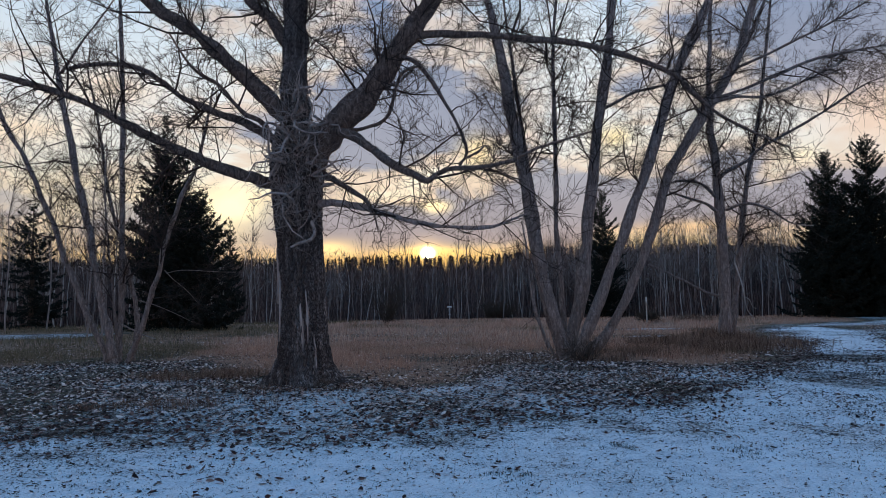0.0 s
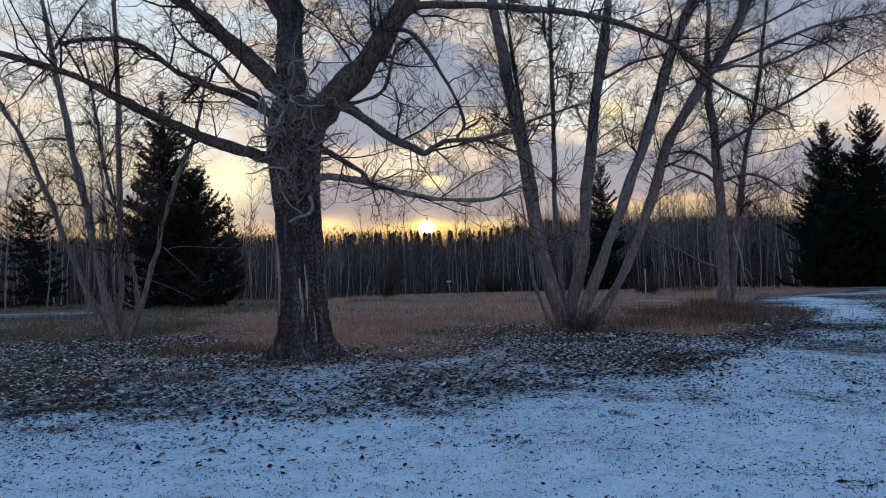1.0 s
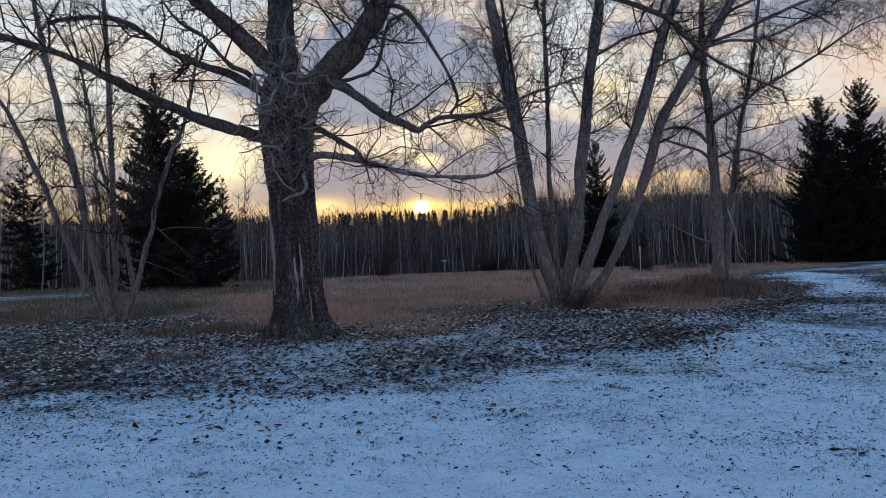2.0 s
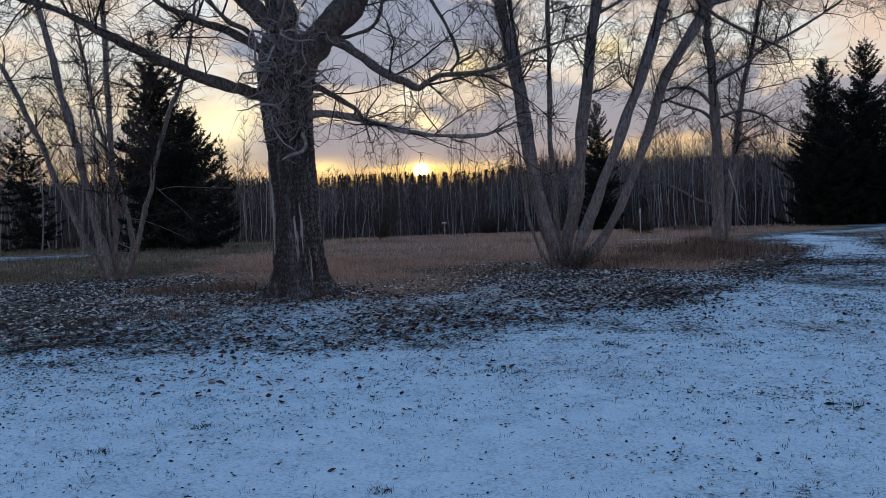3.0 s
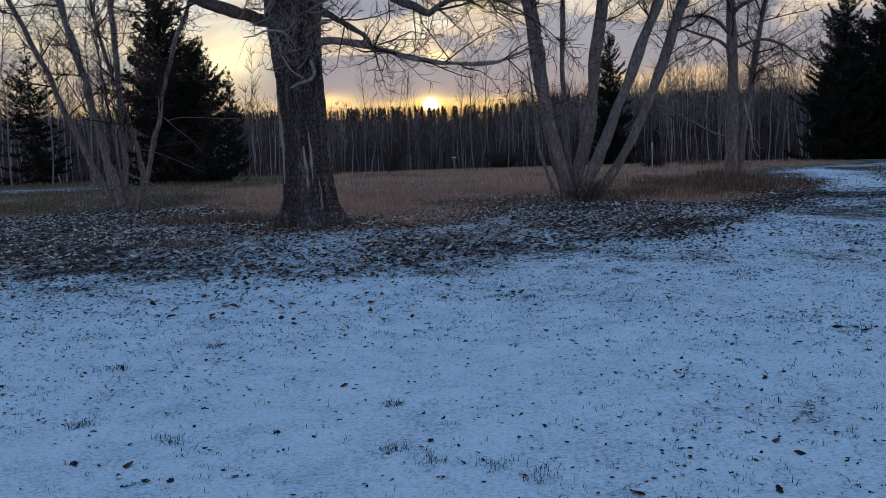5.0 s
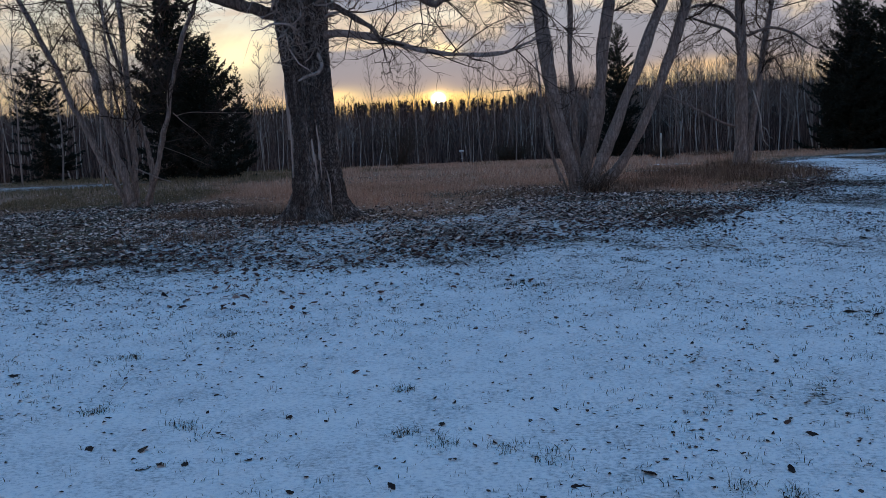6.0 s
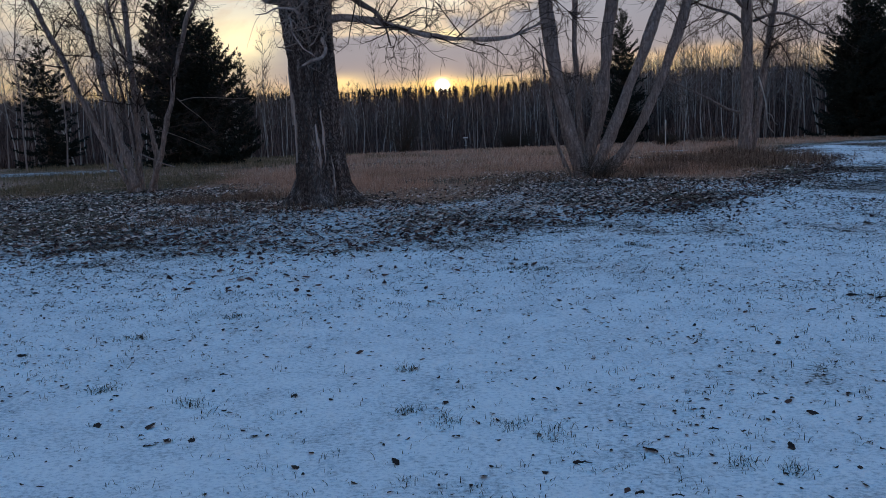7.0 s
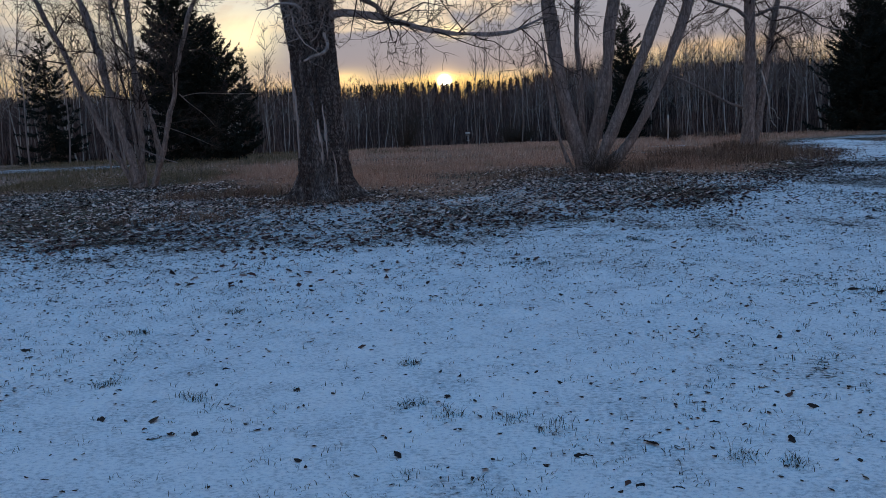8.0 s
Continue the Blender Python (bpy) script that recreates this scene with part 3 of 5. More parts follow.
limb(poplar, "limb", 0.6, [(-2.83, 14.20, 4.88, 0.159), (-3.12, 14.00, 5.31, 0.157), (-3.50, 13.80, 5.70, 0.147), (-3.97, 13.60, 6.14, 0.137), (-4.44, 13.40, 6.54, 0.124), (-4.89, 13.20, 6.83, 0.115), (-5.32, 13.00, 7.13, 0.102), (-5.90, 12.70, 7.65, 0.082), (-6.65, 12.40, 8.32, 0.056), (-7.43, 12.20, 9.02, 0.027)])
limb(poplar, "limb", 0.7, [(-2.81, 14.20, 6.33, 0.119), (-3.05, 14.30, 6.76, 0.120), (-3.36, 14.50, 7.27, 0.110), (-3.79, 14.70, 7.71, 0.095), (-4.40, 15.00, 8.59, 0.076), (-5.06, 15.20, 9.67, 0.051), (-5.62, 15.40, 10.91, 0.026)])
limb(poplar, "limb", 0.75, [(-2.99, 14.20, 3.75, 0.119), (-3.35, 14.10, 3.92, 0.111), (-3.76, 14.00, 4.03, 0.102), (-4.34, 13.80, 4.22, 0.097), (-5.01, 13.60, 4.51, 0.088), (-5.67, 13.30, 4.87, 0.078), (-6.24, 13.10, 5.18, 0.066), (-6.95, 12.90, 5.44, 0.058), (-7.63, 12.70, 5.61, 0.046), (-8.51, 12.40, 5.86, 0.031), (-9.43, 12.20, 6.19, 0.017)])
limb(poplar, "limb", 0.5, [(-3.00, 14.20, 4.59, 0.096), (-3.33, 14.00, 4.81, 0.086), (-3.73, 13.90, 5.03, 0.074), (-4.26, 13.70, 5.21, 0.065), (-4.70, 13.60, 5.38, 0.057), (-4.98, 13.50, 5.59, 0.053), (-5.28, 13.40, 5.81, 0.049), (-5.55, 13.30, 5.93, 0.045), (-5.90, 13.20, 5.94, 0.037), (-6.36, 13.10, 5.90, 0.033), (-6.63, 13.00, 5.78, 0.029)])
limb(poplar, "limb", 0.45, [(-2.20, 14.00, 4.86, 0.094), (-1.66, 13.50, 4.68, 0.079), (-1.27, 13.20, 4.36, 0.074), (-0.87, 12.80, 4.01, 0.068), (-0.48, 12.40, 3.73, 0.059), (-0.22, 12.10, 3.58, 0.054), (-0.04, 12.00, 3.68, 0.047), (0.18, 11.90, 3.73, 0.040), (0.62, 11.70, 3.71, 0.033), (1.08, 11.50, 3.77, 0.029), (1.48, 11.40, 3.93, 0.022), (1.92, 11.40, 4.07, 0.019), (2.36, 11.40, 4.20, 0.013)])
# low right limb: its lit look comes from a lighter bark colour
limb(poplar, "limb", 0.6, [(-2.53, 14.20, 3.44, 0.088), (-2.15, 14.00, 3.48, 0.071), (-1.48, 13.70, 3.36, 0.061), (-0.94, 13.50, 3.17, 0.053), (-0.43, 13.30, 3.01, 0.045), (0.18, 13.10, 2.90, 0.040), (0.81, 12.90, 2.87, 0.033), (1.07, 12.80, 2.94, 0.022), (1.48, 12.70, 3.08, 0.014)], BARK_LIT_LIMB)
limb(poplar, "limb", 0.5, [(-2.44, 14.20, 4.16, 0.080), (-2.01, 13.80, 3.89, 0.066), (-1.67, 13.60, 3.65, 0.053), (-1.40, 13.40, 3.47, 0.041), (-1.23, 13.30, 3.21, 0.022), (-1.13, 13.20, 2.85, 0.011)])
limb(poplar, "branch", 0.4, [(-0.83, 13.70, 6.19, 0.050), (-0.50, 13.40, 6.02, 0.041), (-0.24, 13.20, 5.68, 0.041), (0.06, 13.00, 5.15, 0.036), (0.30, 12.80, 4.67, 0.032), (0.43, 12.70, 4.27, 0.028), (0.42, 12.60, 4.07, 0.025), (0.30, 12.60, 3.92, 0.021)])
limb(poplar, "branch", 0, [(0.28, 11.90, 3.73, 0.020), (0.38, 11.90, 3.88, 0.020), (0.60, 11.90, 3.99, 0.020), (0.71, 11.90, 4.10, 0.017), (0.80, 11.90, 3.97, 0.013), (0.94, 11.90, 3.71, 0.010)])
limb(poplar, "branch", 0.5, [(-1.79, 13.90, 4.83, 0.043), (-1.35, 13.50, 4.80, 0.038), (-0.96, 13.20, 4.91, 0.033), (-0.79, 13.00, 5.34, 0.029), (-0.66, 12.90, 5.62, 0.025), (-0.38, 12.70, 5.67, 0.018)])
limb(poplar, "branch", 0.6, [(-3.25, 14.10, 4.76, 0.059), (-3.37, 13.80, 5.01, 0.054), (-3.65, 13.60, 5.13, 0.046), (-3.91, 13.40, 5.45, 0.038), (-4.04, 13.30, 5.58, 0.034), (-4.47, 13.20, 5.87, 0.026), (-4.81, 13.00, 6.42, 0.018)])
limb(poplar, "stub", 0, [(-2.42, 13.82, 3.12, 0.039), (-2.35, 13.70, 2.89, 0.035), (-2.42, 13.60, 2.75, 0.030), (-2.60, 13.55, 2.69, 0.027), (-2.75, 13.50, 2.61, 0.019)], TANGLE)
limb(clump, "stem", 1, [(3.12, 19.10, -0.05, 0.219), (3.06, 19.10, 0.29, 0.195), (2.95, 19.10, 0.60, 0.188), (2.58, 19.10, 2.05, 0.174), (2.34, 19.10, 3.50, 0.159), (2.11, 19.10, 4.97, 0.152), (1.83, 19.10, 6.46, 0.137), (1.59, 19.10, 7.96, 0.123), (1.28, 19.10, 9.48, 0.094), (1.17, 19.10, 10.58, 0.076), (1.05, 19.10, 12.32, 0.053), (0.96, 19.10, 14.08, 0.029)])
limb(clump, "stem", 1, [(3.22, 19.40, -0.05, 0.181), (3.25, 19.40, 0.22, 0.162), (3.32, 19.40, 0.58, 0.162), (3.63, 19.40, 2.04, 0.176), (3.79, 19.40, 3.51, 0.154), (4.00, 19.40, 5.00, 0.132), (4.20, 19.40, 6.50, 0.140), (4.46, 19.40, 8.02, 0.118), (4.62, 19.40, 9.56, 0.110), (4.81, 19.40, 11.15, 0.084), (4.95, 19.40, 12.92, 0.052), (5.06, 19.40, 14.54, 0.026)])
limb(clump, "stem", 1, [(3.27, 18.80, -0.05, 0.175), (3.35, 18.80, 0.22, 0.157), (3.84, 18.80, 1.31, 0.142), (4.41, 18.80, 2.73, 0.142), (4.96, 18.80, 4.16, 0.128), (5.49, 18.80, 5.60, 0.128), (5.95, 18.80, 7.06, 0.121), (6.63, 18.80, 8.54, 0.114), (7.40, 18.80, 10.09, 0.081), (7.94, 18.80, 11.43, 0.050), (8.36, 18.80, 12.79, 0.024)])
limb(clump, "stem", 1, [(3.45, 19.20, -0.05, 0.179), (3.59, 19.20, 0.16, 0.160), (3.83, 19.20, 0.37, 0.145), (4.30, 19.20, 0.87, 0.138), (4.92, 19.20, 2.02, 0.116), (5.48, 19.20, 3.47, 0.116), (5.97, 19.20, 4.94, 0.124), (6.92, 19.20, 6.42, 0.124), (7.84, 19.20, 7.91, 0.109), (8.30, 19.20, 9.43, 0.095), (8.85, 19.20, 10.68, 0.064), (9.21, 19.20, 11.94, 0.033)])
limb(clump, "stem", 1, [(6.81, 19.40, 6.47, 0.078), (7.39, 19.60, 7.05, 0.068), (7.94, 19.70, 7.76, 0.062), (8.78, 19.90, 9.39, 0.046), (9.43, 20.00, 10.86, 0.029)])
limb(clump, "stem", 1, [(3.21, 19.80, 0.71, 0.080), (3.12, 19.90, 2.36, 0.074), (3.07, 19.90, 3.57, 0.069), (3.11, 20.00, 5.12, 0.063), (3.10, 20.00, 6.67, 0.058), (3.11, 20.10, 8.28, 0.052), (3.24, 20.10, 9.87, 0.040), (3.35, 20.10, 11.80, 0.023)])
limb(clump, "stem", 1, [(2.63, 19.50, 1.76, 0.073), (2.50, 19.60, 3.25, 0.068), (2.40, 19.60, 4.45, 0.062), (2.26, 19.70, 5.53, 0.057), (2.10, 19.70, 6.76, 0.051), (1.94, 19.80, 8.19, 0.040), (1.75, 19.80, 9.77, 0.028)])
limb(clump, "branch", 1, [(4.26, 19.60, 6.63, 0.051), (4.57, 19.40, 6.73, 0.045), (5.05, 19.20, 6.97, 0.039), (5.58, 19.00, 7.05, 0.033), (6.07, 18.90, 7.16, 0.022)])
limb(clump, "stem", 0, [(2.66, 18.90, 0.39, 0.049), (2.47, 18.90, 0.90, 0.049), (2.31, 18.90, 1.36, 0.044), (2.30, 19.00, 1.90, 0.038), (2.23, 19.00, 2.48, 0.027)])
limb(clump, "branch", 1.7, [(7.03, 19.40, 6.74, 0.050), (7.74, 18.90, 6.92, 0.044), (8.40, 18.40, 7.13, 0.042), (9.21, 18.00, 7.42, 0.036), (9.97, 17.60, 7.48, 0.025), (10.68, 17.20, 7.50, 0.020)])
limb(clump, "branch", 1.7, [(7.51, 19.40, 7.52, 0.045), (8.25, 19.00, 7.76, 0.038), (8.96, 18.60, 8.06, 0.032), (9.78, 18.20, 8.41, 0.026), (10.56, 17.80, 8.82, 0.020)])
limb(clump, "branch", 1.7, [(6.97, 19.40, 6.65, 0.050), (7.90, 19.70, 6.96, 0.040), (8.95, 20.00, 7.06, 0.035), (10.25, 20.40, 7.63, 0.029), (11.61, 20.80, 8.31, 0.024)])
limb(rtree, "stem", 1, [(9.09, 24.20, 0.00, 0.253), (9.10, 24.20, 0.37, 0.243), (9.12, 24.20, 1.35, 0.183), (9.13, 24.20, 2.63, 0.170), (9.09, 24.20, 3.92, 0.157), (9.04, 24.20, 5.04, 0.144), (8.98, 24.20, 6.16, 0.131), (8.88, 24.20, 7.10, 0.111), (8.85, 24.20, 8.23, 0.092), (8.92, 24.20, 9.57, 0.078), (9.04, 24.20, 11.10, 0.065), (9.19, 24.20, 13.03, 0.046), (9.34, 24.20, 14.99, 0.026)])
limb(rtree, "stem", 1, [(9.32, 24.40, 0.00, 0.152), (9.36, 24.40, 0.39, 0.126), (9.55, 24.40, 1.53, 0.103), (9.70, 24.40, 2.82, 0.098), (9.84, 24.40, 3.93, 0.086), (10.13, 24.50, 5.44, 0.081), (10.40, 24.50, 6.58, 0.069), (10.64, 24.50, 7.72, 0.063), (10.90, 24.60, 9.28, 0.052), (11.18, 24.60, 11.23, 0.040), (11.47, 24.60, 13.59, 0.023)])
limb(rtree, "branch", 1.5, [(9.01, 24.10, 5.43, 0.077), (9.23, 23.80, 5.67, 0.064), (9.70, 23.50, 5.90, 0.056), (10.17, 23.20, 6.34, 0.050), (10.85, 22.80, 6.71, 0.043), (11.76, 22.40, 7.25, 0.036), (12.74, 22.00, 7.91, 0.029), (13.43, 21.70, 8.15, 0.017)])
limb(rtree, "branch", 1.5, [(9.04, 24.20, 4.33, 0.058), (8.57, 23.90, 4.60, 0.051), (7.89, 23.60, 4.75, 0.044), (7.23, 23.30, 4.93, 0.031), (6.92, 23.20, 5.10, 0.019)])
limb(rtree, "branch", 1.5, [(9.02, 24.20, 4.81, 0.058), (8.41, 24.00, 5.29, 0.051), (7.68, 23.70, 5.35, 0.044), (7.16, 23.50, 5.21, 0.025)])
limb(rtree, "branch", 1.5, [(9.26, 24.20, 4.44, 0.052), (9.77, 23.80, 4.60, 0.044), (10.36, 23.50, 4.37, 0.038), (10.91, 23.20, 3.89, 0.025), (11.51, 23.00, 3.77, 0.019)])
limb(rtree, "branch", 0, [(8.85, 24.00, 1.65, 0.051), (8.28, 23.60, 1.78, 0.044), (7.58, 23.20, 2.08, 0.038), (6.88, 22.90, 2.39, 0.031), (6.28, 22.70, 2.63, 0.018)])
limb(lclump, "stem", 1, [(-8.72, 19.60, -0.05, 0.100), (-8.77, 19.60, 0.17, 0.089), (-8.89, 19.60, 0.55, 0.082), (-9.14, 19.60, 0.99, 0.074), (-9.40, 19.60, 1.59, 0.074), (-9.66, 19.60, 2.26, 0.074), (-9.98, 19.60, 2.98, 0.071), (-10.21, 19.60, 3.67, 0.067), (-10.48, 19.60, 4.25, 0.067), (-10.73, 19.60, 4.85, 0.067), (-11.13, 19.60, 5.67, 0.063), (-11.56, 19.60, 6.39, 0.055), (-11.92, 19.60, 7.24, 0.050), (-12.50, 19.60, 8.94, 0.038), (-13.02, 19.60, 10.83, 0.021)])
limb(lclump, "stem", 1, [(-8.49, 19.40, -0.05, 0.132), (-8.52, 19.40, 0.17, 0.118), (-8.56, 19.40, 0.43, 0.110), (-8.69, 19.40, 1.07, 0.103), (-8.85, 19.40, 1.70, 0.096), (-8.96, 19.40, 2.35, 0.096), (-9.11, 19.40, 2.95, 0.096), (-9.24, 19.40, 3.69, 0.096), (-9.45, 19.40, 4.54, 0.088), (-9.60, 19.40, 5.19, 0.088), (-9.77, 19.40, 6.11, 0.080), (-10.01, 19.40, 7.06, 0.076), (-10.18, 19.40, 8.14, 0.062), (-10.41, 19.40, 9.38, 0.049), (-10.63, 19.40, 10.80, 0.036), (-10.82, 19.40, 12.38, 0.018)])
limb(lclump, "stem", 1, [(-8.58, 19.80, -0.05, 0.101), (-8.57, 19.80, 0.26, 0.090), (-8.57, 19.80, 0.67, 0.083), (-8.52, 19.80, 1.31, 0.083), (-8.50, 19.80, 2.22, 0.083), (-8.51, 19.80, 3.72, 0.075), (-8.55, 19.80, 5.25, 0.075), (-8.54, 19.80, 6.50, 0.071), (-8.59, 19.80, 7.93, 0.060), (-8.66, 19.80, 9.36, 0.049), (-8.74, 19.80, 11.28, 0.028)])
limb(lclump, "stem", 1, [(-8.20, 19.40, -0.05, 0.099), (-8.14, 19.40, 0.21, 0.088), (-8.04, 19.40, 0.42, 0.073), (-7.86, 19.40, 0.87, 0.073), (-7.70, 19.40, 1.38, 0.066), (-7.55, 19.40, 1.94, 0.066), (-7.34, 19.40, 2.57, 0.066), (-7.26, 19.40, 3.09, 0.066), (-7.07, 19.40, 3.66, 0.059), (-6.81, 19.40, 4.43, 0.059), (-6.46, 19.40, 5.14, 0.051), (-6.20, 19.40, 6.22, 0.041), (-6.00, 19.40, 7.34, 0.023)])
limb(lclump, "stem", 1, [(-8.32, 20.10, 0.00, 0.067), (-8.30, 20.10, 0.26, 0.064), (-8.20, 20.10, 1.01, 0.073), (-8.26, 20.10, 1.61, 0.064), (-8.39, 20.10, 2.22, 0.055), (-8.76, 20.20, 3.46, 0.046), (-9.02, 20.20, 4.39, 0.046), (-9.27, 20.30, 5.50, 0.042), (-9.41, 20.30, 6.45, 0.037), (-9.73, 20.40, 7.75, 0.028), (-10.08, 20.40, 9.20, 0.014)])
limb(lclump, "stem", 1, [(-8.52, 19.66, 0.00, 0.046), (-8.53, 19.65, 0.21, 0.040), (-8.58, 19.60, 1.33, 0.036), (-8.72, 19.60, 2.51, 0.036), (-8.82, 19.60, 3.41, 0.031), (-8.91, 19.60, 4.61, 0.027), (-8.87, 19.60, 5.82, 0.018)])
limb(lclump, "branch", 1, [(-10.11, 19.60, 7.83, 0.040), (-9.79, 19.40, 8.14, 0.035), (-9.36, 19.20, 8.60, 0.026), (-8.80, 19.00, 9.13, 0.022), (-8.21, 18.80, 9.79, 0.013)])
limb(lclump, "branch", 0, [(-8.34, 19.40, 1.12, 0.018), (-7.91, 19.00, 1.01, 0.017), (-7.50, 18.70, 0.88, 0.017), (-7.10, 18.50, 0.77, 0.013)])
limb(rtree, "hanging_branch", 0, [(9.42, 24.05, 2.75, 0.022), (9.55, 23.95, 2.2, 0.024), (9.62, 23.9, 1.8, 0.022), (9.66, 23.9, 1.42, 0.02), (9.74, 23.9, 1.15, 0.017), (9.90, 23.9, 0.95, 0.009)], BARK_PALE)
limb(rtree, "hanging_branch", 0, [(9.64, 23.9, 1.62, 0.012), (9.78, 23.85, 1.5, 0.012), (9.86, 23.85, 1.3, 0.010), (9.98, 23.85, 1.22, 0.006)], BARK_PALE)
limb(clump, "dead_stem", 0.3, [(2.05, 19.0, 3.6, 0.014), (2.15, 19.0, 2.9, 0.022), (2.2, 19.0, 2.2, 0.026), (2.3, 19.0, 1.5, 0.027), (2.5, 19.05, 0.9, 0.028), (2.9, 19.15, 0.0, 0.028)])
limb(lclump, "dead_branch", 3, [(-7.15, 19.3, 2.42, 0.0132), (-6.7, 19.1, 2.48, 0.0108), (-6.2, 19.0, 2.46, 0.0084), (-5.7, 18.9, 2.42, 0.0066), (-5.2, 18.8, 2.40, 0.0042)])
limb(lclump, "dead_branch", 3, [(-7.2, 19.3, 2.5, 0.0108), (-6.9, 19.1, 2.26, 0.0096), (-6.5, 19.0, 1.95, 0.0072), (-6.2, 18.9, 1.64, 0.0042)])
limb(lclump, "dead_branch", 3, [(-7.9, 19.4, 1.72, 0.0108), (-7.4, 19.1, 1.62, 0.0090), (-6.8, 19.0, 1.38, 0.0066), (-6.3, 18.9, 1.15, 0.0036)])
crown(poplar, 6.2, 2.15, 2, 11, {"twist": 0.3})
# strips of the trunk that have lost their bark
for heading, z0, z1, half in ((3.50, 1.5, 2.55, 0.05), (3.75, 0.8, 1.95, 0.03), (4.84, 0.35, 1.5, 0.055), (5.08, 0.75, 1.75, 0.035), (4.60, 0.08, 0.45, 0.035), (5.35, 0.3, 0.9, 0.025)):
    rows_z = np.linspace(z0, z1, 26)
    s = np.linspace(0, 1, 26)
    wide = half * np.sin(np.pi * np.clip(s * 0.94 + 0.03, 0, 1)) ** 0.6 * (1 + 0.25 * np.sin(s * 23 + heading))
    radius = np.interp(rows_z, (0.0, 0.25, 0.6, 1.2, 2.0, 3.0), (0.58, 0.50, 0.462, 0.437, 0.418, 0.408)) + 0.012
    mid = heading + 0.04 * np.sin(s * 3) + 0.012 * np.sin(s * 13)
    cols = np.linspace(-1, 1, 7)
    ang = mid[:, None] + cols[None] * (wide / radius)[:, None]
    rr = radius[:, None] + 0.018 * (1 - cols[None] ** 2) - 0.03 * (np.abs(cols[None]) > 0.9)
    cx = np.interp(rows_z, (0, 2.6), (0.01, -0.07))[:, None]
    vs = np.stack([cx + rr * np.cos(ang), rr * np.sin(ang), np.repeat(rows_z[:, None], 7, 1)], -1)
    ids = np.arange(vs.shape[0] * 7).reshape(-1, 7)
    part("bare_strip", fill_mesh("bare_strip", vs.reshape(-1, 3), [np.stack([ids[:-1, :-1], ids[:-1, 1:], ids[1:, 1:], ids[1:, :-1]], -1).reshape(-1, 4)], BARE_WOOD), poplar, "pale bare wood where bark has fallen off")
# pale tangled shoots round the old fork
rng = np.random.default_rng(77)
shoots = Tubes()
for k in range(210):
    a, z = rng.uniform(0, 2 * np.pi) if k % 5 == 0 else rng.uniform(3.9, 6.1), rng.triangular(2.5, 4.3, 6.2)
    c, s = math.cos(a), math.sin(a)
    r = 0.40 if z < 4.6 else 0.27
    grow(shoots, rng, (-0.1 + c * r, s * r, z), (c, s, rng.uniform(-0.7, 0.5)), rng.uniform(0.3, 0.95), rng.uniform(0.007, 0.019), 1, -0.02, 0.55, 2.4, 6)
for k in range(26):
    a, z = rng.uniform(3.9, 6.1), rng.uniform(3.2, 5.4)
    c, s = math.cos(a), math.sin(a)
    grow(shoots, rng, (-0.1 + c * 0.38, s * 0.38, z), (c, s, rng.uniform(-0.4, 0.6)), rng.uniform(0.7, 1.5), rng.uniform(0.02, 0.04), 1, -0.03, 0.4, 2.0, 7)
part("shoot_tangle", shoots.mesh("shoot_tangle", TANGLE), poplar, "tangle of thin crooked shoots round the fork")
crown(clump, 3.15, 2.1, 2, 12, {"first": 0.42, "spread": (0.6, 1.15)})
crown(rtree, 4.0, 2.1, 2, 13, {"first": 0.3})
crown(lclump, 3.0, 1.8, 2, 14, {"first": 0.38, "spread": (0.6, 1.15)})


